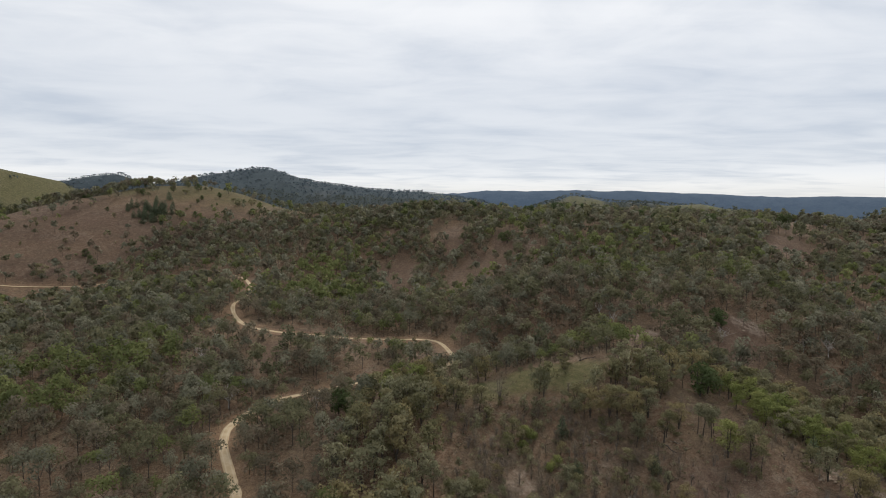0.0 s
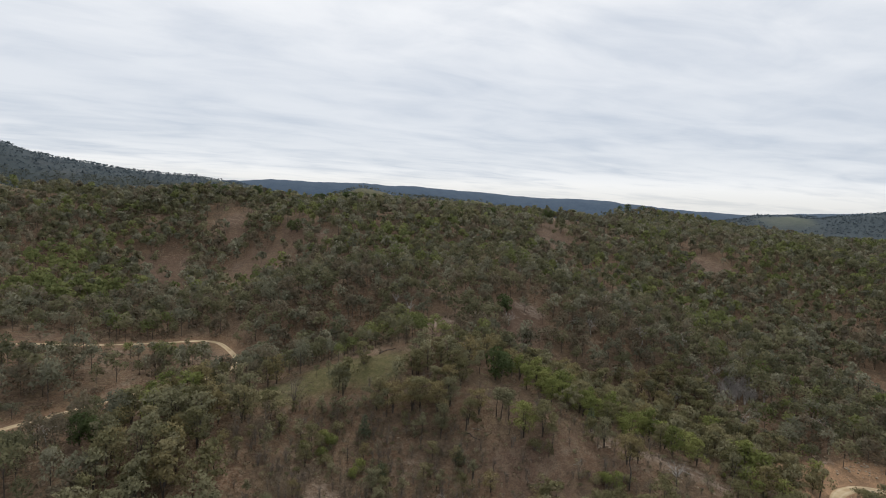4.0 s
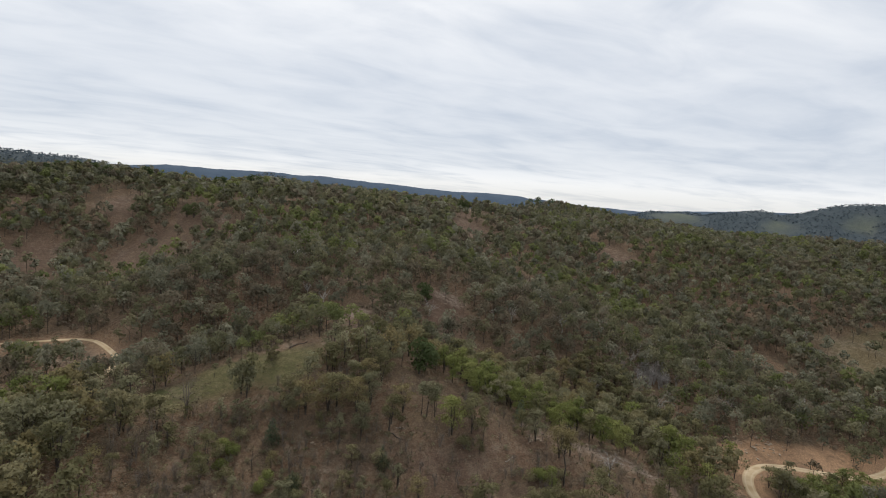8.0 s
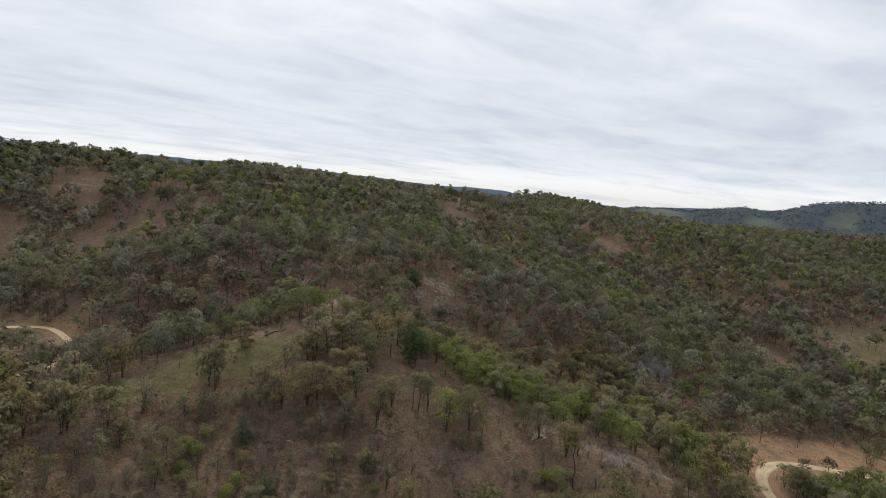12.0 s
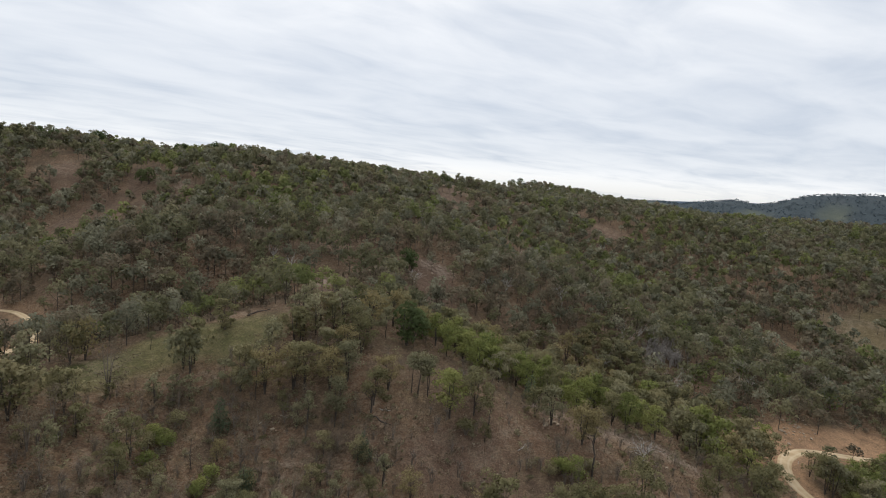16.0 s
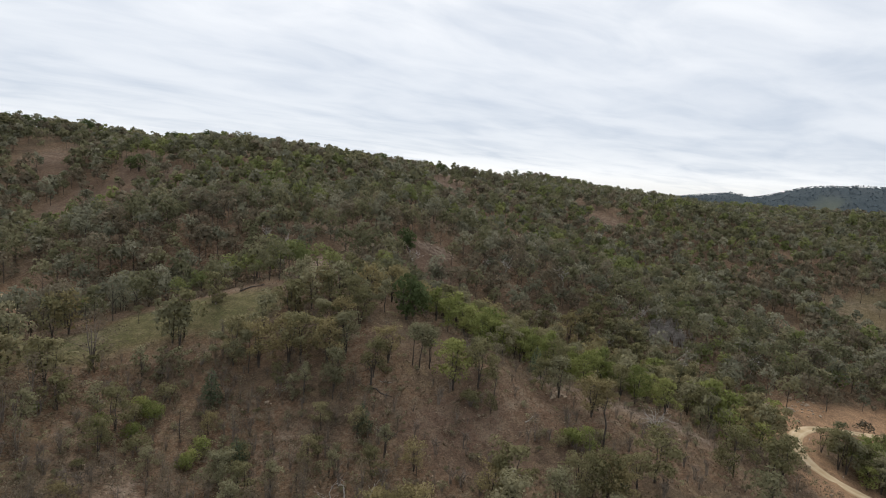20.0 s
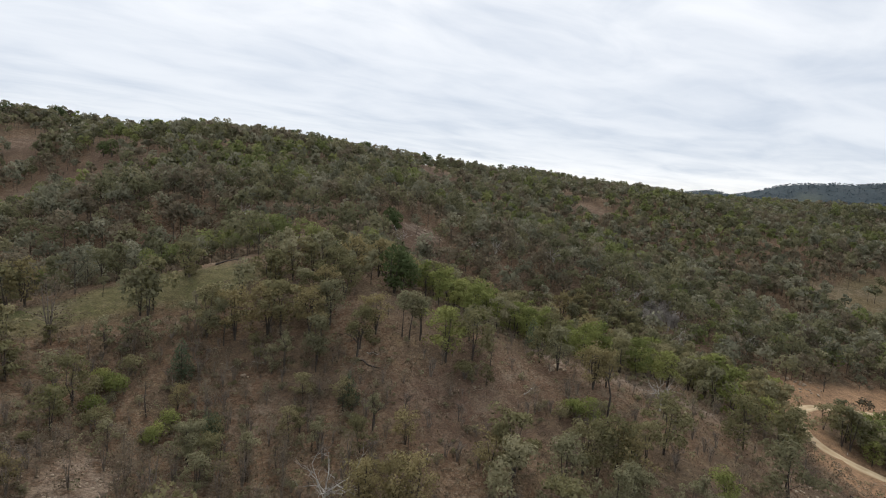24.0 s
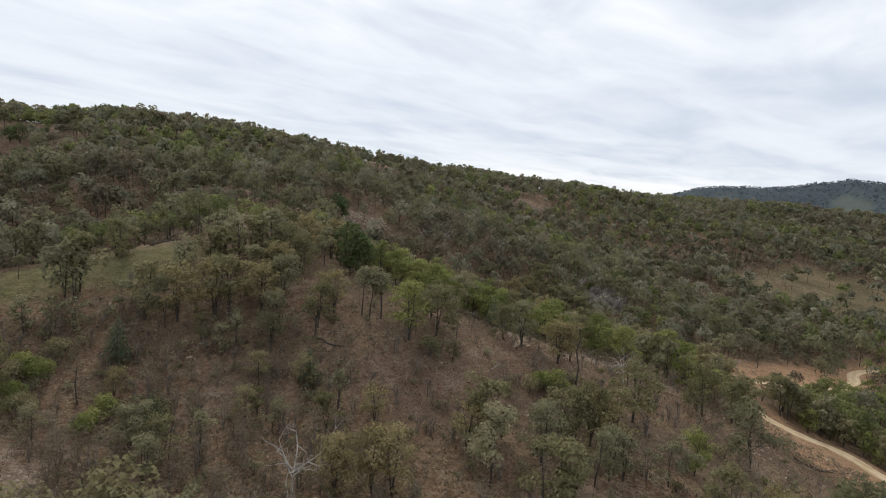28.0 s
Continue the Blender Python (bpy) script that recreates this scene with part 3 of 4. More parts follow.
def stand(name, label, spots, templates, leaf, wood_mat, rng, keep_wood=True):
    """One stretch of woodland: every tree of it, leaves and wood, at the spots (x, y, z, height factor)."""
    leaf_v, leaf_q, facing, tone, wood_v, wood_q, ln, wn = [], [], [], [], [], [], 0, 0
    for x, y, z, s in spots:
        wood, (lv, lq, normals) = templates[rng.integers(len(templates))]
        a = rng.uniform(0, 6.283)
        c, t = math.cos(a) * s, math.sin(a) * s
        turn = np.array([[c, -t, 0], [t, c, 0], [0, 0, s * rng.uniform(0.88, 1.12)]])
        base = np.array([x, y, z])
        leaf_v.append(lv @ turn.T + base)
        leaf_q.append(lq + ln)
        facing.append(normals @ turn.T)
        ln += len(lv)
        tone.append(np.full(len(lv), rng.uniform(0, 1)))
        if keep_wood:
            wood_v.append(wood[0] @ turn.T + base)
            wood_q.append(wood[1] + wn)
            wn += len(wood[0])
    ob = new(name, None)
    crown = new("leaves", mesh_of("leaves", np.concatenate(leaf_v), np.concatenate(leaf_q), leaf, normals=np.concatenate(facing), tone=np.concatenate(tone)))
    crown.parent = ob
    if keep_wood:
        trunks = new("trunks", mesh_of("trunks", np.concatenate(wood_v), np.concatenate(wood_q), wood_mat))
        trunks.parent = ob
    return tagged(ob, label, "woodland", kind="stuff")


# big trees that stand clear of the rest
LONE = [(-45, 217), (152, 307), (55, 569), (-137, 279)]


def scatter(rng, x0, x1, y0, y1, step, chance):
    """Jittered spots over a stretch of the plan, kept by chance(x, y)."""
    x, y = np.meshgrid(np.arange(x0, x1, step), np.arange(y0, y1, step))
    x = x.ravel() + rng.uniform(-0.5, 0.5, x.size) * step
    y = y.ravel() + rng.uniform(-0.5, 0.5, y.size) * step
    ok = rng.uniform(size=x.size) < chance(x, y)
    x, y = x[ok], y[ok]
    d, _ = road_near(x, y)
    reach = np.maximum(np.hypot(x, y), 1.0)
    clear = np.ones(len(x), bool)
    for shift, room in ((8, 4.2), (15, 4.2), (22, 4.0), (30, 3.5)):
        ahead, _ = road_near(x + x / reach * shift, y + y / reach * shift)
        clear &= (ahead > room) | (y < 165) & (x < 190) | (x > 340) | (shift > 9) & ((x > -190) & (x < 120)) | (shift > 9) & (x > 120) | (x > 262) | (shift > 9) & (y < 290) | (x < 0) & (y > 222) & (y < 290)
    clear &= (d > np.where((y > 310) & (y < 385) & (x < 60), 4.6, np.where(x < 60, 3.6, 5.0)))
    for lx, ly in LONE:
        clear &= (np.abs(x - lx) > 6) | (y > ly + 6) | (y < ly - 13)
    x, y = x[clear], y[clear]
    return np.c_[x, y, ground(x, y)]


def cover(x, y):
    """How thickly the slopes are wooded, from 0 to 1."""
    c = 0.90 + 0.40 * lumps(x, y, 60, 41) + 0.25 * lumps(x, y, 24, 42)
    c = c * (1 - np.minimum(1, 1.5 * inside(x, y, GLADES["sward"]))) * (1 - 0.93 * inside(x, y, GLADES["slope"])) * (1 - 0.85 * inside(x, y, GLADES["open"])) * (1 - 0.93 * inside(x, y, GLADES["spur"]) * (1 - 0.75 * inside(x, y, GLADES["scrub"])))
    return np.clip(np.maximum(c, 1.0 * inside(x, y, THICK)), 0, 1)


def in_view(x, y, low, high):
    """The stretch of country between two distances that the hills open to, up to the main ridge and a little over it."""
    d, az = np.hypot(x - 10, y - 60), np.degrees(np.arctan2(x - 10, y - 60))
    crest = np.interp(x, (-600, -200, 0, 100, 180, 250, 400, 600, 800), (880, 830, 785, 720, 690, 700, 740, 800, 950))
    return (d >= low) & (d < high) & (az > np.where(d < 380, -66, -48)) & (az < 86) & ((y < crest) | (d > 980))


# the stretch round the spur where trees stand as things of their own
NEAR = (-36, 236, 112, 256)


def near_spur(x, y):
    return (x > NEAR[0]) & (x < NEAR[1]) & (y > NEAR[2]) & (y < NEAR[3])


def spread_stands():
    rng = np.random.default_rng(11)
    kinds = (("bright", LEAF_FRESH, 0.13), ("gum", LEAF_WOOD, 0.40), ("grey", LEAF_DULL, 0.29), ("brown", LEAF_TAN, 0.18))
    close = [template(rng, rng.uniform(11.5, 15.0), rng.uniform(3.0, 4.2), 14, 420, 0.46, 0.17, 4) for _ in range(9)]
    mid = [template(rng, rng.uniform(11.5, 15.0), rng.uniform(3.0, 4.2), 11, 200, 0.72, 0.17, 3) for _ in range(9)]
    far = [template(rng, rng.uniform(11.5, 15.0), rng.uniform(3.0, 4.2), 9, 74, 1.24, 0.18, 0) for _ in range(9)]
    for low, high, step, temps, wood in ((60, 225, 7.2, close, True), (225, 390, 7.0, mid, True), (390, 980, 7.0, far, True)):
        spots = scatter(rng, -700, 1000, 60, 960, step, lambda x, y: cover(x, y) * in_view(x, y, low, high) * ~near_spur(x, y))
        hue = lumps(spots[:, 0], spots[:, 1], 55, 51) * 0.6 + rng.uniform(-1, 1, len(spots)) * 0.75
        lush = inside(spots[:, 0], spots[:, 1], LUSH) * rng.uniform(0.3, 1.0, len(spots)) > 0.45
        hue[lush] = -3
        order = np.argsort(np.argsort(hue)) / len(spots)
        size = 0.55 + 0.62 * rng.uniform(size=len(spots))
        for shift in (9, 18, 27):
            near, _ = road_near(spots[:, 0], spots[:, 1] + shift)
            size[(near < 7) & (spots[:, 1] > 200) & (spots[:, 1] < 375) & (spots[:, 0] < 40) & (spots[:, 0] > -190)] *= 0.62
        size[(spots[:, 0] > 222) & (spots[:, 0] < 345) & (spots[:, 1] > 90) & (spots[:, 1] < 158)] *= 0.72
        edge = 0.0
        for kind, leaf, share in kinds:
            some = (order >= edge) & (order < edge + share)
            edge += share
            stand(kind + "_woodland", "dry open eucalypt woodland covering the hillside", np.c_[spots, size][some], temps, leaf, BARK_DARK, rng, wood)
    # the same woods behind and below the start of the flight
    spots = scatter(rng, -260, 178, -120, 100, 12.0, lambda x, y: 0.8 * cover(x, y) * ((x < 150) | (y < 60)))
    stand("gum_woodland", "dry open eucalypt woodland covering the hillside", np.c_[spots, 0.52 + 0.7 * rng.uniform(size=len(spots))], far, LEAF_WOOD, BARK_DARK, rng)
    # low bushes under and between the trees
    def low_crown(count, lumps_at, radius, size, flat=0.85):
        return None, sprays(rng, lumps_at, np.full(len(lumps_at), radius), count, size, flat, middle=(0, 0, 0.2))

    bush = [low_crown(26, rng.normal(size=(4, 3)) * (1.1, 1.1, 0.25) + (0, 0, 0.9), 1.0, 0.5) for _ in range(6)]
    spots = scatter(rng, -200, 520, 60, 480, 6.4, lambda x, y: cover(x, y) * 0.85 * in_view(x, y, 60, 400) * ~near_spur(x, y))
    ridge = scatter(rng, -110, 330, 550, 790, 4.6, lambda x, y: 0.9 * (inside(x, y, THICK) > 0.4) * in_view(x, y, 60, 980))
    stand("ridge_understorey", "dry bushes among the trees of the ridge", np.c_[ridge, rng.uniform(1.3, 2.6, len(ridge))], bush, LEAF_WOOD, BARK_DARK, rng, False)
    stand("understorey", "dry grey-brown bushes under the woodland trees", np.c_[spots, rng.uniform(0.6, 1.6, len(spots))], bush, TWIG_LEAF, BARK_DARK, rng, False)
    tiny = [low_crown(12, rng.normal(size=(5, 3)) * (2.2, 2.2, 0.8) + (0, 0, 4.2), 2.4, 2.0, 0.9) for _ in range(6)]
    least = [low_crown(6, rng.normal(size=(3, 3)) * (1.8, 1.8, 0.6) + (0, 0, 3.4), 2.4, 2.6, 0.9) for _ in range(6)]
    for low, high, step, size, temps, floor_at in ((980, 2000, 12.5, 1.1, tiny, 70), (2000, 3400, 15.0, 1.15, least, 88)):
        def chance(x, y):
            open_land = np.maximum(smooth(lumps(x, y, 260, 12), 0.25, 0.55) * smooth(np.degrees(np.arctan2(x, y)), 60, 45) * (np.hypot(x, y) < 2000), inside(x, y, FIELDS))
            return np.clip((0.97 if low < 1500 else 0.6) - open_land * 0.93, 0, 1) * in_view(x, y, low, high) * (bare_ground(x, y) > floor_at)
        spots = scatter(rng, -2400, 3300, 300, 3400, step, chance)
        # the farther stand gets the bluer leaves, haze included in their colour
        stand("far_forest", "eucalypt forest on the distant hills, blued by painted haze", np.c_[spots, rng.uniform(0.6, 1.3, len(spots)) * size], temps, LEAF_FAR_HAZE if high < 2500 else LEAF_RANGE_HAZE, BARK_DARK, rng, False)


spread_stands()


# ---- trees of the spur, each a thing with its parts ----
def part(name, mesh, parent, label=""):
    ob = new(name, mesh)
    ob.parent = parent
    return tagged(ob, label) if label else ob


def put_mesh(name, pieces, mat, **floats):
    v, q = pieces
    return mesh_of(name, v, q, mat, **floats)


def tree(name, label, wood, leaves, wood_mat, leaf_mat, category="tree", group="trees of the spur"):
    """A tree at the origin: trunk with its limbs, and a crown of leafy sprays."""
    ob = new(name)
    part("trunk", put_mesh("trunk", wood, wood_mat), ob)
    if leaves is not None:
        part("crown", mesh_of("crown", leaves[0], leaves[1], leaf_mat, normals=leaves[2], tone=np.zeros(len(leaves[0]))), ob)
    return tagged(ob, label, category, group)


def gum(rng, tall, spread, boughs, count, size, thick=0.13, base=0.26, blob=(0.11, 0.165), stems=2):
    """A gum: a few upright stems from one foot, boughs all along them, and leafy clumps in a tall oval crown."""
    wood, ends = [], []
    turn = rng.uniform(0, 6.283)
    for s in range(stems):
        a = turn + s * 6.283 / stems + rng.normal() * 0.4
        out = spread * (rng.uniform(0.15, 0.4) if stems > 1 else 0.1)
        tip = np.array([math.cos(a) * out, math.sin(a) * out, tall * rng.uniform(0.82, 0.94)])
        mid = tip * (0.55, 0.55, 0.5) + rng.normal(size=3) * 0.18
        wood.append(tube([(0, 0, -0.5), tip * (0.22, 0.22, 0.22), mid, tip], [thick * 1.25, thick, thick * 0.7, thick * 0.15], 5))
        ends.append(tip)
        for i in range(boughs):
            u = (i + rng.uniform(0.1, 0.9)) / boughs
            wide = spread * math.sqrt(max(0.12, 1 - (1.9 * u - 0.85) ** 2)) * rng.uniform(0.5, 1.0)
            b = a + i * 2.4 + rng.normal() * 0.5 if stems == 1 else a + rng.normal() * 1.1
            h = tall * (base + (0.90 - base) * u)
            end = np.array([math.cos(b) * wide, math.sin(b) * wide, h])
            f = min(0.9, max(0.15, h / tip[2] - 0.16))
            begin = tip * (f, f, f)
            bend = begin * 0.5 + end * 0.5 + (0, 0, -0.03 * tall) + rng.normal(size=3) * 0.12
            wood.append(tube([begin, bend, end], [thick * 0.42, thick * 0.28, thick * 0.08], 3))
            ends.append(end)
    ends = np.array(ends)
    # each bough carries a few pads of leaves, one beside the other
    pads = np.concatenate([ends, ends + rng.normal(size=ends.shape) * spread * (0.22, 0.22, 0.16), ends + rng.normal(size=ends.shape) * spread * (0.22, 0.22, 0.16)])
    return joined(wood), sprays(rng, pads, rng.uniform(*blob, len(pads)) * tall * 0.82, count, size, 0.75, 0.2, 0.6)


def cypress(rng, tall, count=1300):
    """A native cypress pine: a dense upright cone of dark sprays down to the ground."""
    wood = tube([(0, 0, -0.4), (0.05, 0, tall * 0.5), (0, 0.05, tall * 0.95)], [0.16, 0.1, 0.03], 6)
    h = np.linspace(0.05, 0.97, 40)
    a = np.arange(40) * 2.4
    r = (1 - h) ** 0.6 * np.minimum(1, 0.55 + h * 2) * tall * 0.19
    balls = np.c_[np.cos(a) * r, np.sin(a) * r, h * tall]
    return wood, sprays(rng, balls, (1.08 - h) * tall * 0.15 + 0.15, count, 0.23, 1.0, 0.35)


def dead(rng, tall, spread, forks, thick, steep=1.0):
    """A leafless tree with bent limbs that fork again and again."""
    lean = rng.normal(size=2) * 0.05 * tall
    top = np.array([lean[0], lean[1], tall * 0.40])
    wood = [tube([(0, 0, -0.5), top * 0.5 + (0.10, 0.06, 0), top], [thick * 1.0, thick * 0.8, thick * 0.65], 7)]

    def grow(at, way, r, length, level):
        line, radii = [at], [r]
        for s in range(3):
            way = way + rng.normal(size=3) * 0.30
            way[2] = way[2] * 0.9 + 0.14
            way = way / np.linalg.norm(way)
            at = at + way * length * rng.uniform(0.26, 0.42)
            line.append(at)
            radii.append(r * (0.80 - 0.22 * s))
            if level < 2:
                grow(at, way + rng.normal(size=3) * 0.65, r * 0.5, length * 0.55, level + 1)
        wood.append(tube(line, radii, 5 if level == 0 else 3))

    for i in range(forks):
        a = i * 6.283 / forks + rng.normal() * 0.4
        grow(top * rng.uniform(0.7, 1.0), np.array([math.cos(a), math.sin(a), rng.uniform(0.5, 1.3) * steep]), thick * 0.5, spread, 0)
    return joined(wood)


def sapling(rng, tall):
    """A leafless shrub of many thin upright stems."""
    wood = []
    for _ in range(7):
        a, r = rng.uniform(0, 6.283), rng.uniform(0.1, 0.5)
        foot = np.array([math.cos(a) * r * 0.3, math.sin(a) * r * 0.3, -0.2])
        mid = np.array([math.cos(a) * r, math.sin(a) * r, tall * rng.uniform(0.35, 0.6)])
        tip = mid + rng.normal(size=3) * (0.45, 0.45, 0.25) + (0, 0, tall * 0.35)
        wood.append(tube([foot, mid, tip], [0.055, 0.045, 0.02], 3))
        for _ in range(5):
            t = rng.uniform(0.1, 1.0)
            begin = mid + (tip - mid) * t
            wood.append(tube([begin, begin + rng.normal(size=3) * (0.45, 0.45, 0.2) + (0, 0, 0.45)], [0.032, 0.014], 3))
    return joined(wood)


def stem(rng, tall):
    """A thin bare stem with a few short broken limbs."""
    line = np.c_[rng.normal(size=5) * 0.14, rng.normal(size=5) * 0.14, np.linspace(-0.05, 1.0, 5) * tall]
    wood = [tube(line, [0.21, 0.18, 0.15, 0.11, 0.04], 6)]
    for h in rng.uniform(0.35, 0.95, 6):
        at = np.array([np.interp(h * tall, line[:, 2], line[:, i]) for i in (0, 1)] + [h * tall])
        way = np.append(rng.normal(size=2) * 0.8, rng.uniform(0.3, 1.0))
        wood.append(tube([at, at + way * 0.6, at + way * 1.1 + rng.normal(size=3) * 0.15], [0.07, 0.05, 0.02], 4))
    return joined(wood)


def shrub(rng, tall, count, size):
    n = 9
    a, r = rng.uniform(0, 6.283, n), rng.uniform(0.1, 0.42, n) * tall
    balls = np.c_[np.cos(a) * r, np.sin(a) * r, rng.uniform(0.3, 0.72, n) * tall]
    wood = joined([tube([(0, 0, -0.2), b * (0.4, 0.4, 0.6), b], [0.06, 0.045, 0.02], 4) for b in balls])
    return wood, sprays(rng, balls, rng.uniform(0.22, 0.32, n) * tall, count, size * 0.8, 0.85, 0.3)


def make_kinds():
    rng = np.random.default_rng(5)
    kinds = {}
    # the same kinds twice: finely leaved for the foot of the spur, plainer further off
    for far, fine, leaf in (("", 2200, 0.215), ("_far", 660, 0.375)):
        kinds["gum" + far] = [tree("gum_tree", "dark-trunked gum tree with an open olive crown on the dry slope",
                                   *gum(rng, 10.0, rng.uniform(3.1, 4.0), int(rng.integers(5, 7)), fine, leaf), BARK_DARK, LEAF_GUM) for _ in range(4)]
        kinds["grey" + far] = [tree("box_tree", "box tree with thin grey-green crown and dark trunk",
                                    *gum(rng, 10.0, rng.uniform(2.8, 3.7), int(rng.integers(4, 7)), int(fine * 0.85), leaf, stems=int(rng.integers(1, 4))), BARK_DARK, LEAF_GREY) for _ in range(4)]
        kinds["brown" + far] = [tree("browned_tree", "drought-browned tree with thin olive-brown foliage",
                                     *gum(rng, 10.0, rng.uniform(3.2, 4.0), 5, int(fine * 0.85), leaf, stems=3), BARK_DARK, LEAF_BROWN) for _ in range(3)]
        kinds["bright" + far] = [tree("green_gum_tree", "leafy gum tree with a fresh green crown beside the crest",
                                      *gum(rng, 10.0, rng.uniform(3.2, 4.0), 6, int(fine * 1.15), leaf, blob=(0.12, 0.18)), BARK_DARK, LEAF_BRIGHT) for _ in range(3)]
    kinds["dark"] = [tree("kurrajong_tree", "dense dark green broad-crowned tree on the crest",
                          *gum(rng, 10.0, 3.5, 8, 1150, 0.37, 0.2, 0.16, (0.15, 0.20)), BARK_DARK, LEAF_DARK) for _ in range(3)]
    kinds["slim"] = [tree("slender_gum_tree", "slender gum tree with a bare dark trunk and small high crown",
                          *gum(rng, 10.0, 1.7, 6, 800, 0.22, 0.13, 0.58, (0.09, 0.14), 1), BARK_DARK, LEAF_GREY) for _ in range(3)]
    kinds["cypress"] = [tree("cypress_pine", "dense dark blue-green cypress pine among bare shrubs", *cypress(rng, 10.0), BARK_DARK, LEAF_PINE) for _ in range(2)]
    kinds["dead"] = [tree("dead_tree", "bleached leafless dead tree with bent limbs", dead(rng, 10.0, 4.8, 7, 0.24, steep), None, WOOD_DEAD, None) for steep in (1.5, 1.9)]
    kinds["spread"] = [tree("dead_tree", "bleached leafless dead tree with wide bent limbs", dead(rng, 10.0, 5.4, 8, 0.24, 0.9), None, WOOD_DEAD, None)]
    kinds["stag"] = [tree("burnt_tree", "blackened half-dead tree with broken limbs", dead(rng, 10.0, 3.6, 5, 0.27, 1.3), None, BARK_DARK, None) for _ in range(2)]
    kinds["scrubby"] = [tree("dry_bush_tree", "small grey-brown half-bare tree with sparse dry leaves",
                             *gum(rng, 10.0, rng.uniform(3.2, 4.0), 5, 640, 0.19, 0.12, 0.16, (0.10, 0.15), 4), TWIG_GREY, TWIG_LEAF) for _ in range(4)]
    kinds["shrub"] = [tree("shrub", "low rounded olive-green shrub on dry ground", *shrub(rng, 3.0, 760, 0.16), TWIG_GREY, LEAF_GUM, "shrub", "shrubs") for _ in range(3)]
    kinds["low"] = [tree("grey_shrub", "low straggling grey-green shrub on dry ground", *shrub(rng, 3.0, 340, 0.19), TWIG_GREY, LEAF_GREY, "shrub", "shrubs") for _ in range(3)]
    kinds["green"] = [tree("green_shrub", "rounded bright green leafy bush", *shrub(rng, 3.0, 1000, 0.155), TWIG_GREY, LEAF_BRIGHT, "shrub", "shrubs") for _ in range(2)]
    kinds["twig"] = [tagged(new("bare_shrub", put_mesh("bare_shrub", sapling(rng, 3.0), TWIG_GREY)), "leafless grey-brown shrub of thin stems", "shrub", "bare shrubs") for _ in range(5)]
    kinds["pole"] = [tree("burnt_sapling", "thin blackened leafless sapling standing in dry scrub", stem(rng, 10.0), None, BARK_DARK, None) for _ in range(3)]
    kinds["thicket"] = [tagged(new("bare_tree", put_mesh("bare_tree", sapling(rng, 3.0), TWIG_ASH)), "leafless ash-grey small tree with many thin stems", "tree", "bare grey trees") for _ in range(3)]
    return kinds


KINDS = make_kinds()
TALL = {"thicket": 3.0, "shrub": 3.0, "low": 3.0, "green": 3.0, "twig": 3.0}
USED = set()


def plant(kind, x, y, tall, rng):
    """Set one tree or shrub of that kind and height on the ground; the first of each make is used itself."""
    if kind + "_far" in KINDS and math.hypot(x - 80, y - 140) > 92:
        kind += "_far"
    make = int(rng.integers(len(KINDS[kind])))
    ob = KINDS[kind][make]
    s = tall / TALL.get(kind, 10.0)
    wide = s * rng.uniform(0.9, 1.12)
    z = float(ground(x, y)[0]) - 0.1
    m = Matrix.LocRotScale((x, y, z), Euler((0, 0, rng.uniform(0, 6.283))), (wide, wide, s))
    if (kind, make) not in USED:
        USED.add((kind, make))
        ob.matrix_basis = m
    else:
        twin = copy_thing(ob, Matrix())
        twin.matrix_basis = m


# trees and bushes that stand out: kind, x, y, height
MARKED = [
    ("cypress", 44.5, 210.5, 9.5), ("spread", 55.8, 159.6, 10.5), ("gum", 89.8, 152.7, 13), ("grey", 93.9, 144.7, 11.5), ("gum", 102, 147, 10.5),
    ("gum", 107.6, 144, 11.5), ("bright", 118.7, 129.2, 8.5), ("gum", 153.9, 141.9, 12.5), ("gum", 180.5, 141.5, 13.5), ("gum", 187, 144, 12), ("dead", 141.7, 156.6, 8.5),
    ("slim", 92.7, 198.2, 12), ("slim", 94.2, 197.1, 12.5), ("slim", 97, 196.4, 11.5), ("slim", 99, 199, 11), ("bright", 98.8, 187.5, 14), ("cypress", 129.8, 189.3, 8.5),
    ("stag", 79.4, 196.2, 11), ("gum", 81, 198, 10.5), ("stag", 73.9, 176.9, 9)]
MARKED_2 = [
    ("gum", 54.4, 228.4, 8), ("grey", 70.7, 199.1, 11.5), ("slim", 64.7, 202.7, 8),
    ("green", 31.5, 207.8, 5), ("green", 36.9, 191.9, 4), ("shrub", 45.8, 189.8, 5), ("brown", 66, 154.4, 10), ("brown", 64, 160, 7), ("gum", 52.5, 251.9, 10),
    ("dark", 104, 222, 14), ("dark", 109, 226, 12), ("brown", 131.7, 169, 9.5), ("brown", 134, 167, 8), ("gum", 44, 178, 8), ("grey", 40.8, 183.9, 7.5), ("grey", 100.2, 135.6, 9.5),
    ("green", 115.3, 160.8, 5), ("green", 118, 158, 4.5), ("shrub", 112, 162, 4.5), ("cypress", 47, 190, 5.5), ("cypress", 72.2, 185.1, 8)]
MARKED_3 = [
    ("gum", 24.8, 205.7, 10), ("green", 22.3, 206, 4), ("green", 30, 210.8, 5), ("green", 27.3, 202.9, 4), ("slim", 37.3, 249.3, 7),
    ("slim", 32.4, 250.6, 6), ("shrub", 53, 250, 3.5), ("shrub", 55, 252, 3), ("bright", 118, 226, 11), ("bright", 125, 217, 11), ("bright", 131, 210, 10.5), ("bright", 137, 204, 11),
    ("bright", 143, 198, 10.5), ("bright", 149, 193, 10), ("bright", 155, 188, 11), ("gum", 162, 183, 10.5), ("bright", 169, 179, 10), ("gum", 176, 175, 10), ("gum", 184, 171, 10)]
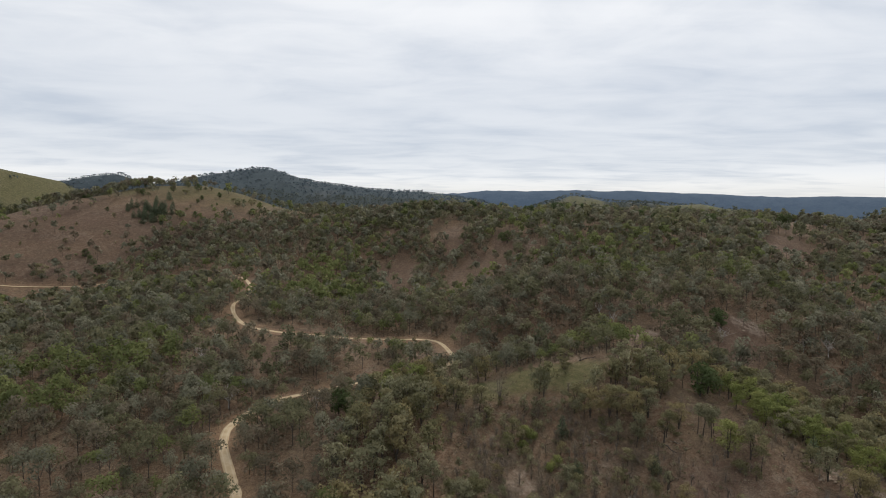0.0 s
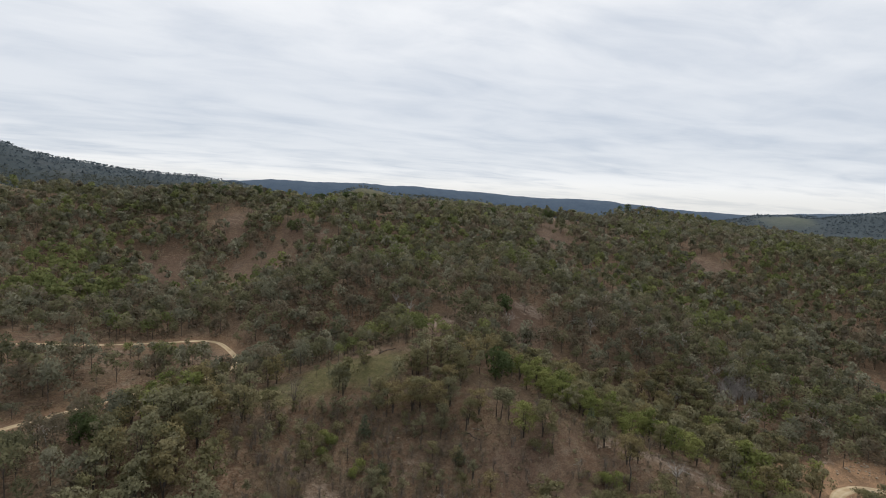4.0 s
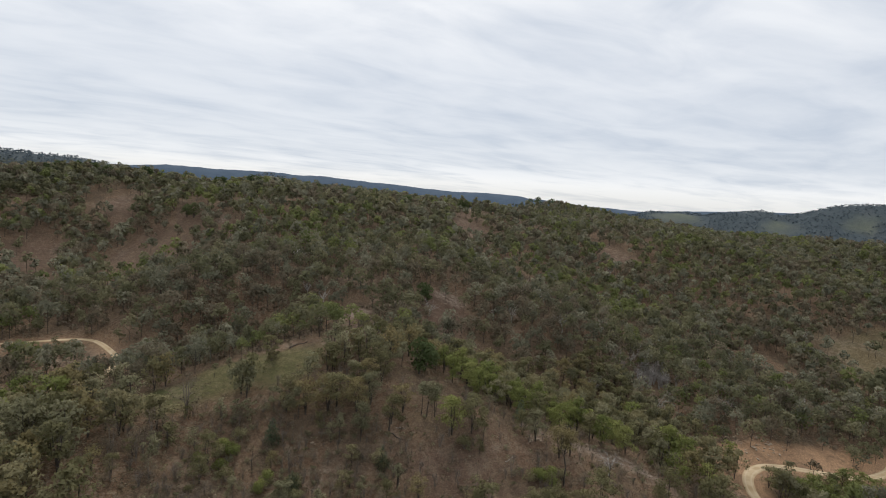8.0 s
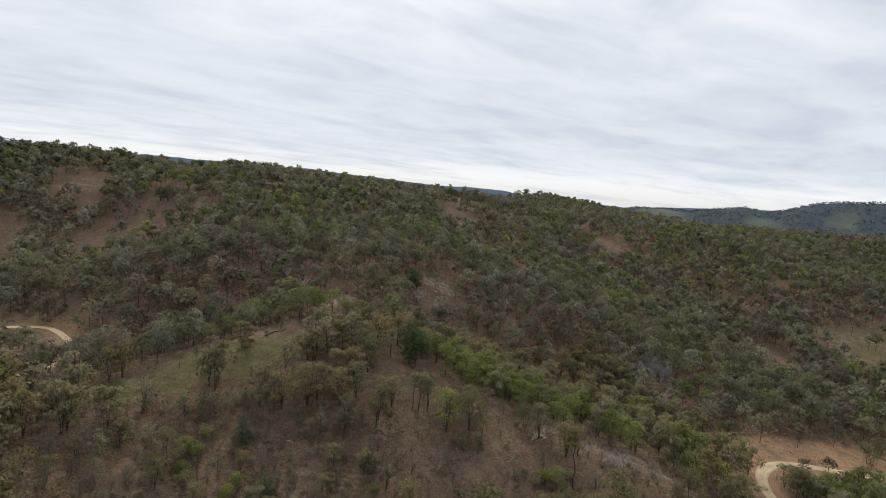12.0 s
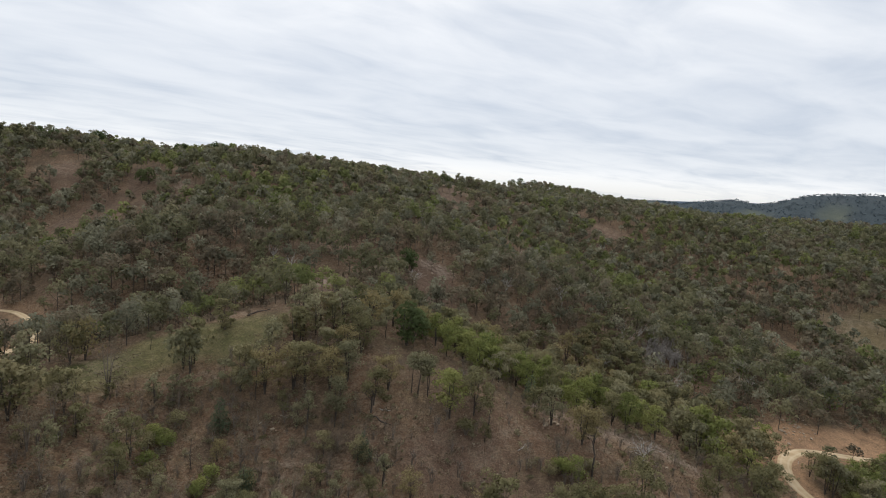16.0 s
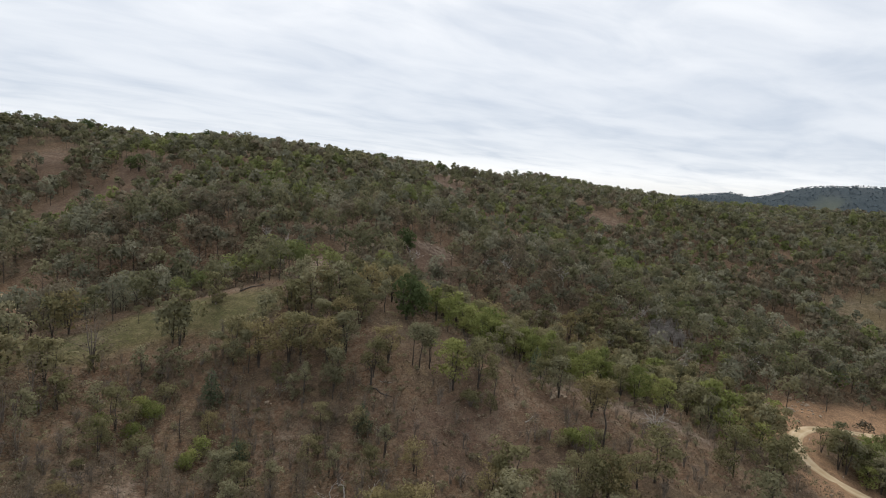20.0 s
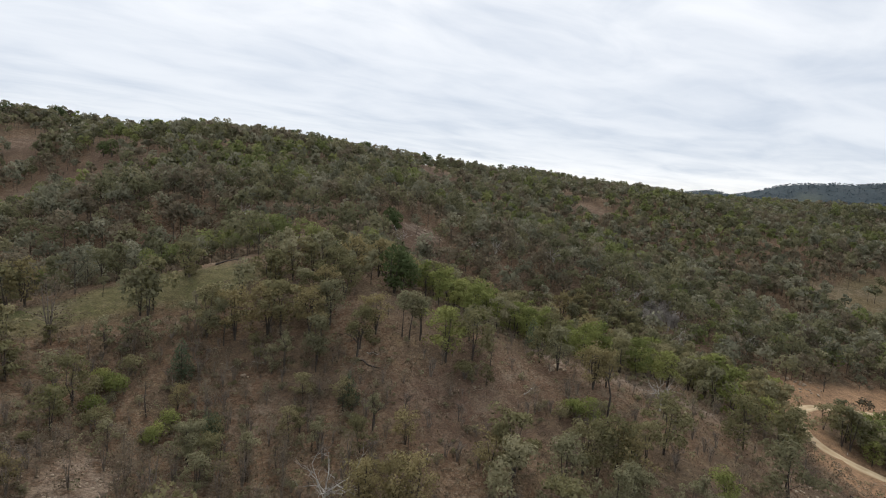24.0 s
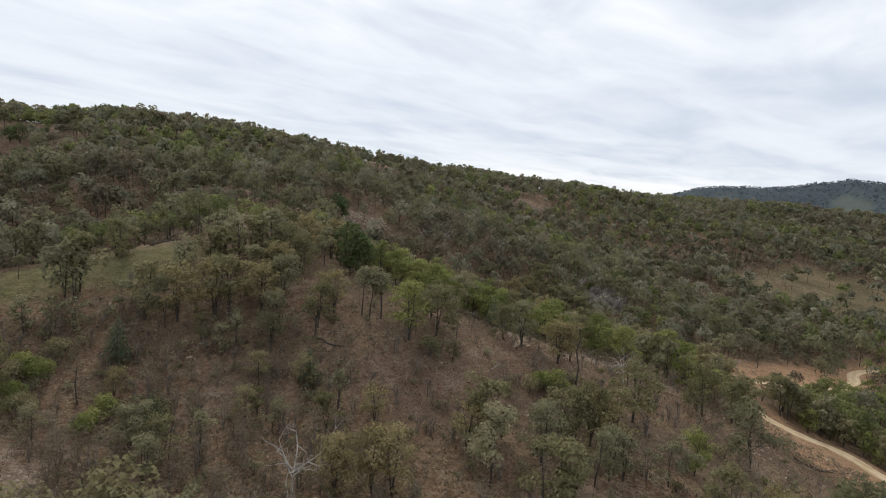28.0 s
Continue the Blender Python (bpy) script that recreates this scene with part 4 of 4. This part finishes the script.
ROW = ("bright", "bright", "grey", "bright", "gum", "bright", "gum")
MARKED_4 = [(ROW[i % 7], 116 + 6.0 * i + 2 * math.sin(2.3 * i), 214 - 5.9 * i + 2 * math.cos(1.7 * i), 11.5 + 2.5 * math.sin(3.1 * i)) for i in range(11)]
MARKED_4 += [(ROW[(i + 3) % 7], 128 + 8.5 * i + 3 * math.sin(1.3 * i), 220 - 7.6 * i + 3 * math.cos(2.7 * i), 11.5 + 2.5 * math.sin(2.1 * i)) for i in range(8)]
MARKED_4 += [("brown", 183, 155, 12), ("bright", 190, 152, 9.5), ("brown", 187, 157, 10), ("gum", 172, 141, 12), ("bright", 192, 163, 13), ("bright", 186, 166, 14), ("gum", 178, 165, 12)]
MARKED_5 = [
    ("gum", 51.8, 221, 13), ("grey", 54.7, 216.8, 12), ("brown", 57.4, 217.5, 13), ("brown", 64.6, 215.4, 13), ("gum", 67.2, 213.4, 14),
    ("brown", 72.8, 209, 12.5), ("grey", 78, 209.1, 12), ("brown", 86.5, 200.6, 10), ("grey", 31.3, 225.3, 7), ("grey", 35.8, 224.8, 7.5),
    ("grey", 39.5, 224.4, 7), ("low", 44.6, 224.7, 4), ("grey", 48.4, 225.3, 8), ("shrub", 28.4, 208.2, 5), ("green", 31.8, 210.3, 4.5), ("shrub", 28.4, 198.1, 5),
    ("shrub", 35.2, 215.6, 5), ("green", 40, 196.1, 4.5), ("brown", 42.3, 201.4, 5.5), ("green", 36.3, 190.9, 4), ("cypress", 45.4, 188.9, 7), ("grey", 40.7, 181.9, 9),
    ("scrubby", 34.1, 173, 9), ("grey", 40.1, 172.7, 7), ("scrubby", 47.3, 172.8, 8), ("grey", 60.7, 176.3, 6), ("slim", 72.9, 175.4, 8), ("brown", 76.8, 169.4, 7),
    ("brown", 61.2, 156.8, 9.5), ("brown", 68, 152.1, 11), ("scrubby", 31, 177.2, 7), ("scrubby", 42.8, 169.5, 7), ("gum", 104.6, 145.7, 11), ("brown", 108.8, 142.3, 11),
    ("gum", 117.7, 144.2, 9), ("grey", 95.8, 135.6, 9.5), ("grey", 109, 129.6, 8.5), ("grey", 102.5, 134.4, 8), ("green", 114.6, 162.2, 4.5), ("green", 118.8, 159.6, 5),
    ("shrub", 123.1, 158.9, 5), ("brown", 85, 153.6, 9), ("gum", 103.3, 177.3, 5), ("brown", 129.4, 167.4, 11), ("shrub", 99.8, 181, 5), ("gum", 70.8, 184.8, 7),
    ("scrubby", 54.5, 175.1, 6), ("scrubby", 28.6, 184.4, 6), ("scrubby", 37.7, 177.9, 6), ("grey", 61.3, 201.7, 7), ("slim", 63.8, 201, 8), ("slim", 69.8, 197.3, 9),
    ("slim", 48.4, 175, 9)]
MARKED_6 = [("pole", x, y, tall) for x, y, tall in (
    (72.8, 175.4, 8.5), (81.1, 183.0, 3.6), (63.5, 200.0, 8.4), (53.0, 189.7, 4.8), (85.4, 174.0, 2.5), (76.7, 168.1, 4.3), (40.8, 183.6, 5.9), (44.7, 176.6, 6.7), (48.3, 174.6, 5.8), (53.7, 175.4, 4.6), (36.4, 200.3, 7.8), (122.0, 157.2, 13.3), (106.3, 179.6, 7.7), (105.8, 150.1, 7.6), (139.6, 154.2, 7.3))]
MARKED_ALL = MARKED + MARKED_2 + MARKED_3 + MARKED_4 + MARKED_5 + MARKED_6
# kept clear round the two white dead trees
CLEAR = [(55, 157), (51, 149), (47, 141), (140, 153), (134, 146)]


def plant_spur():
    rng = np.random.default_rng(23)
    for kind, x, y, tall in MARKED_ALL:
        plant(kind, x, y, tall, rng)
    marked = np.array([(x, y) for _, x, y, _ in MARKED_ALL])
    spots = scatter(rng, NEAR[0], NEAR[1], NEAR[2], NEAR[3], 6.6, lambda x, y: cover(x, y))
    for x, y, _ in spots:
        if np.hypot(*(marked - (x, y)).T).min() < 6.3 or inside(x, y, GLADES["sward"]) > 0.25 or min(math.hypot(x - a, y - b) for a, b in CLEAR) < 7 or min(math.hypot(x - 105, y - 222), math.hypot(x - 99, y - 213), math.hypot(x - 94, y - 206)) < 7.5:
            continue
        hue = lumps(np.array([x]), np.array([y]), 40, 51)[0] * 0.5 + rng.uniform(-1, 1)
        kind = "bright" if hue < -1.05 else "gum" if hue < 0.1 else "grey" if hue < 0.75 else "brown" if hue < 1.15 else "slim"
        if inside(x, y, [(152, 198, 46, 17, -45)]) > 0.4 and rng.uniform() < 0.4:
            kind = "bright"
        if inside(x, y, GLADES["scrub"]) > 0.3:
            kind = "scrubby" if rng.uniform() < 0.55 else "grey" if kind == "bright" else kind
        plant(kind, x, y, rng.uniform(4.5, 9.0) if inside(x, y, GLADES["scrub"]) > 0.5 else rng.uniform(9.0, 14.5), rng)
    for kind, step, chance, low, high in (("scrubby", 5.4, 0.6, 2.5, 6.5), ("twig", 4.2, 0.6, 1.4, 4.6), ("low", 5.4, 0.60, 0.8, 2.8), ("shrub", 11.0, 0.40, 1.0, 2.6), ("green", 21.0, 0.40, 1.5, 3.0)):
        for x, y, _ in scatter(rng, 2, 190, 118, 236, step, lambda x, y: chance * np.maximum(0.18 + 0.25 * inside(x, y, GLADES["spur"]), inside(x, y, GLADES["scrub"])) * (1 - inside(x, y, GLADES["sward"])) * (1 - 0.6 * inside(x, y, GLADES["slope"]))):
            if inside(x, y, SCREE) < 0.5 and (min(math.hypot(x - a, y - b) for a, b in CLEAR) > 4.5 or kind == "twig"):
                plant(kind, x, y, rng.uniform(low, high), rng)


plant_spur()


# ---- small things ----
STONE, _k = material("weathered_pale_stone")
_at = _k.add("ShaderNodeTexCoord").outputs["Object"]
_c = _k.mix(_k.noise(_at, 2.0, 5.0, 0.6), (0.24, 0.185, 0.135), (0.44, 0.36, 0.27))
finish(_k, _c, 0.9, _k.noise(_at, 6.0, 4.0), 0.04)


def build_straw():
    m, k = material("dry_straw_grass")
    tuft = k.add("ShaderNodeNewGeometry").outputs["Random Per Island"]
    c = k.mix(tuft, (0.13, 0.098, 0.068), (0.29, 0.235, 0.165))
    finish(k, c, 0.85, spec=0.1, thin=0.2)
    return m


STRAW = build_straw()


def rock_mesh(rng, name):
    """A worn, uneven boulder about a metre across."""
    bm = bmesh.new()
    bmesh.ops.create_icosphere(bm, subdivisions=2, radius=0.5)
    shift = Vector(rng.uniform(-9, 9, 3))
    for v in bm.verts:
        n = noise.noise(v.co * 2.0 + shift) * 0.22 + noise.noise(v.co * 5.0 + shift) * 0.07
        v.co = v.co * (1 + n)
        v.co.z *= 0.62
    me = bpy.data.meshes.new(name)
    bm.to_mesh(me)
    bm.free()
    me.materials.append(STONE)
    return me


def spread_rocks():
    rng = np.random.default_rng(41)
    makes = [rock_mesh(rng, "rock") for _ in range(5)]
    beds = ((26, 183, 7, 13, 90, 0.45), (127.5, 178, 3, 1.5, 8, 1.2), (152, 166, 14, 14, 22, 0.7), (266, 172, 16, 5, 40, 1.1), (205, 122, 9, 15, 24, 0.7), (172, 134, 22, 12, 34, 0.6), (56, 206, 7, 4, 8, 0.8),
            (174, 317, 10, 6, 12, 1.2), (397, 648, 16, 8, 12, 1.6), (256, 181, 7, 5, 14, 1.0), (120, 165, 40, 20, 24, 0.4), (78, 175, 40, 20, 24, 0.4))
    for cx, cy, a, b, count, size in beds:
        for _ in range(count):
            x, y = cx + rng.normal() * a * 0.6, cy + rng.normal() * b * 0.6
            if road_near(np.array([x]), np.array([y]))[0][0] < 3.4:
                continue
            s = size * rng.uniform(0.4, 1.5)
            ob = new("rock", makes[int(rng.integers(5))])
            ob.matrix_basis = Matrix.LocRotScale((x, y, float(ground(x, y)[0]) + 0.12 * s), Euler(rng.uniform(-0.3, 0.3, 3) + (0, 0, rng.uniform(0, 6))), (s, s * rng.uniform(0.7, 1.2), s * rng.uniform(0.7, 1.1)))
            tagged(ob, "weathered pale grey-brown rock lying on the slope", "rock", "scattered rocks")


spread_rocks()


def spread_straw():
    rng = np.random.default_rng(43)
    spots = scatter(rng, -10, 230, 108, 262, 1.35, lambda x, y: 0.25 + 0.75 * inside(x, y, GLADES["spur"]) - 0.2 * inside(x, y, GLADES["sward"]))
    spots = spots[road_near(spots[:, 0], spots[:, 1])[0] > 4.0]
    n = len(spots)
    a = rng.uniform(0, 6.283, (n, 3))
    tall, wide = rng.uniform(0.18, 0.55, (n, 1)), rng.uniform(0.12, 0.32, (n, 1))
    out = np.stack([np.cos(a), np.sin(a)], -1)
    foot = spots[:, None, :].repeat(3, 1)
    verts = np.zeros((n, 3, 3, 3))
    side = np.stack([-np.sin(a), np.cos(a)], -1)
    verts[:, :, 0], verts[:, :, 1], verts[:, :, 2] = foot, foot, foot
    verts[:, :, 0, :2] += side * wide[:, :, None] * 0.5
    verts[:, :, 1, :2] -= side * wide[:, :, None] * 0.5
    verts[:, :, 2, :2] += out * (wide * 1.1)[:, :, None]
    verts[:, :, 2, 2] += tall
    verts[:, :, :2, 2] -= 0.05
    faces = np.arange(n * 9).reshape(-1, 3)
    me = mesh_of("dry_grass", verts.reshape(-1, 3), np.c_[faces, faces[:, 2]], STRAW)
    tagged(new("dry_grass", me), "dry straw-coloured grass tufts over the spur", "grass", kind="stuff")


spread_straw()


def spread_scrub():
    """Knee- to head-high dry scrub, too thick to count, over the spur and the woodland floor."""
    rng = np.random.default_rng(45)
    makes = []
    for _ in range(8):
        n = int(rng.integers(3, 6))
        balls = rng.normal(size=(n, 3)) * (0.5, 0.5, 0.2) + (0, 0, 0.75)
        makes.append((None, sprays(rng, balls, np.full(n, 0.5), 44, 0.16, 0.9, middle=(0, 0, 0.2))))
    for leaf, name, seed, step in ((TWIG_LEAF, "dry_scrub", 71, 2.4), (LEAF_GREY, "grey_scrub", 72, 4.4)):
        spots = scatter(rng, -40, 215, 112, 250, step, lambda x, y: np.clip(0.28 + 0.5 * lumps(x, y, 16, seed) + 0.55 * inside(x, y, GLADES["scrub"]) - 0.3 * inside(x, y, [(99, 172, 24, 15, -20)]) - 0.9 * inside(x, y, SCREE), 0, 0.9) * (1 - 0.9 * inside(x, y, GLADES["sward"])))
        spots = spots[road_near(spots[:, 0], spots[:, 1])[0] > np.where(spots[:, 0] > 150, 10.0, 4.5)]
        stand(name, "dry grey-brown scrub among the trees of the spur", np.c_[spots, rng.uniform(0.5, 1.7, len(spots))], makes, leaf, BARK_DARK, rng, False)


spread_scrub()


def fallen_log(rng, x, y, length, thick, turn, mat, label):
    """A fallen trunk with a few broken limbs, lying along the slope."""
    n = 5
    s = np.linspace(-0.5, 0.5, n) * length
    bow = rng.normal(size=n) * length * 0.07
    px, py = x + np.cos(turn) * s - np.sin(turn) * bow, y + np.sin(turn) * s + np.cos(turn) * bow
    pz = ground(px, py) + thick * 0.8
    pieces = [tube(np.c_[px, py, pz], thick * np.linspace(1.1, 0.5, n), 7)]
    for i in (1, 2, 3):
        b = np.array([px[i], py[i], pz[i]])
        way = rng.normal(size=3) * (0.6, 0.6, 0.2) + (0, 0, 0.35)
        pieces.append(tube([b, b + way * length * 0.12, b + way * length * 0.2 + (0, 0, -0.05)], [thick * 0.5, thick * 0.35, thick * 0.12], 5))
    v, q = joined(pieces)
    base = np.array([x, y, float(ground(x, y)[0])])
    ob = new("fallen_log", mesh_of("fallen_log", v - base, q, mat))
    ob.location = base
    tagged(ob, label, "log", "fallen logs")


def lay_logs():
    rng = np.random.default_rng(47)
    for x, y, length, thick, turn, mat in ((81, 193, 6, 0.2, -0.9, BARK_DARK), (83, 195, 3, 0.09, -0.5, WOOD_DEAD), (60, 207, 3, 0.07, 2.4, WOOD_DEAD), (55, 209, 2.5, 0.07, 0.4, WOOD_DEAD),
                                           (196, 124, 9, 0.25, -0.6, BARK_DARK), (191, 127, 7, 0.2, -0.7, BARK_DARK), (66, 259, 9, 0.25, 0.3, BARK_DARK),
                                           (112, 172, 4, 0.12, 0.2, WOOD_DEAD), (146, 160, 4, 0.13, -0.8, WOOD_DEAD), (97, 160, 3, 0.1, 1.8, WOOD_DEAD)):
        fallen_log(rng, x, y, length, thick, turn, mat, "charred fallen trunk lying in dry grass" if mat == BARK_DARK else "bleached fallen branch lying in dry grass")


lay_logs()


def build_post_materials():
    m, k = material("white_painted_post")
    at = k.add("ShaderNodeTexCoord").outputs["Object"]
    finish(k, k.mix(k.noise(at, 6.0, 4.0), (0.62, 0.60, 0.55), (0.80, 0.79, 0.76)), 0.5)
    r, k = material("red_reflector")
    finish(k, (0.45, 0.03, 0.02), 0.25, spec=0.5)
    return m, r


POST_WHITE, REFLECTOR = build_post_materials()


def box(w, d, h, z=0.0, y=0.0, bevel=0.012):
    bm = bmesh.new()
    bmesh.ops.create_cube(bm, size=1.0, matrix=Matrix.Translation((0, y, z + h / 2)) @ Matrix.Diagonal((w, d, h, 1)))
    bmesh.ops.bevel(bm, geom=bm.edges[:], offset=bevel, segments=1, affect="EDGES")
    return bm


def bm_mesh(name, bm, mat):
    me = bpy.data.meshes.new(name)
    bm.to_mesh(me)
    bm.free()
    me.materials.append(mat)
    return me


def guide_posts():
    post = new("guide_post")
    part("post", bm_mesh("post", box(0.12, 0.05, 1.2, -0.2), POST_WHITE), post)
    part("reflector", bm_mesh("reflector", box(0.07, 0.02, 0.10, 0.78, -0.03, 0.005), REFLECTOR), post, "red reflector")
    tagged(post, "white roadside guide post with a red reflector", "guide post", "guide posts")
    line = LINES["lower"]
    first = True
    for x, y in ((227.5, 126), (223.8, 141), (224.5, 111), (238, 157)):
        i = np.hypot(line[:, 0] - x, line[:, 1] - y).argmin()
        m = Matrix.LocRotScale((x, y, float(ground(x, y)[0])), Euler((0, 0, math.atan2(line[i + 1, 1] - line[i, 1], line[i + 1, 0] - line[i, 0]) + 1.57)), None)
        if first:
            post.matrix_basis = m
            first = False
        else:
            copy_thing(post, m)


guide_posts()


def far_dead_trees():
    """Bleached dead trees that stand out of the woodland, and lone trees on the open slopes."""
    rng = np.random.default_rng(53)
    for x, y, tall in ((217, 322, 11), (196, 299, 10), (233, 278, 12), (236, 282, 9), (328, 186, 12), (440, 181, 12), (279, 199, 10), (247, 247, 8), (258, 246, 8.5), (266, 250, 8), (274, 246, 8.5),
                       (252, 251, 7.5), (281, 252, 8), (-58, 226, 11), (-101, 236, 10), (-138, 290, 11), (150, 296, 9), (96, 318, 9), (300, 262, 9), (352, 240, 10)):
        plant("dead", x, y, tall, rng)
    for kind, x, y, tall in (("gum", -401, 513, 15), ("dark", -389, 561, 9), ("dark", -381, 557, 7), ("shrub", -410, 565, 4), ("gum", 66, 560, 8), ("dark", 57, 566, 13), ("dark", 52, 572, 11), ("dark", 150, 306, 12),
                             ("dark", 155, 309, 10), ("dark", -47, 218, 10), ("dark", -43, 216, 9), ("dark", -137, 279, 7), ("slim", 212, 165, 12), ("brown", 206, 163, 10)):
        plant(kind, x, y, tall, rng)
    for x, y, _ in scatter(rng, 226, 306, 96, 150, 5.4, lambda x, y: 0.95 * (inside(x, y, [(262, 124, 44, 22, -14)]) > 0.3)):
        plant("bright" if rng.uniform() < 0.4 else "green" if rng.uniform() < 0.2 else "gum", x, y, rng.uniform(5.0, 8.5), rng)
    for i in range(46):
        plant("thicket", 262 + rng.normal() * 8, 234 + rng.normal() * 6, rng.uniform(5.5, 9.0), rng)
    # bleached trees here and there in the woods
    for x, y, _ in scatter(rng, 110, 460, 205, 430, 38.0, lambda x, y: 0.55 * cover(x, y)):
        plant("dead", x, y, rng.uniform(9, 13), rng)
    for i in range(36):
        plant("cypress", -380 + rng.normal() * 13, 665 + rng.normal() * 11, rng.uniform(10, 15), rng)
    for i in range(110):
        x, y = rng.uniform(-560, -250), rng.uniform(520, 800)
        plant("dark" if rng.uniform() < 0.25 else "shrub" if rng.uniform() < 0.3 else "gum", x, y, rng.uniform(3, 9), rng)
    # trees that stand up along the ridges
    for x, y, tall in ((-38, 748, 15), (-28, 746, 14), (20, 733, 14), (28, 730, 15), (66, 720, 14), (92, 680, 15), (98, 678, 15), (120, 660, 15), (124, 657, 16), (130, 652, 15), (151, 634, 15), (157, 630, 15), (178, 632, 14), (370, 618, 13), (376, 614, 13),
                       (692, 868, 17), (704, 862, 20), (728, 846, 21), (736, 841, 19), (744, 836, 20), (762, 822, 21), (769, 817, 19), (784, 806, 17), (-408, 705, 9), (-380, 728, 9), (-354, 745, 10), (-320, 735, 8), (-290, 722, 9), (-262, 700, 9)):
        plant("dark", x, y, tall, rng)
    for x in np.arange(-75, 300, 9.0):
        y = np.interp(x, (-75, -40, 14, 66, 119, 140, 181, 203, 232, 300), (745, 738, 719, 690, 672, 640, 605, 560, 535, 580))
        plant("gum" if rng.uniform() < 0.55 else "dark", x + rng.normal() * 3, y + rng.normal() * 5, rng.uniform(11, 16.5), rng)


far_dead_trees()
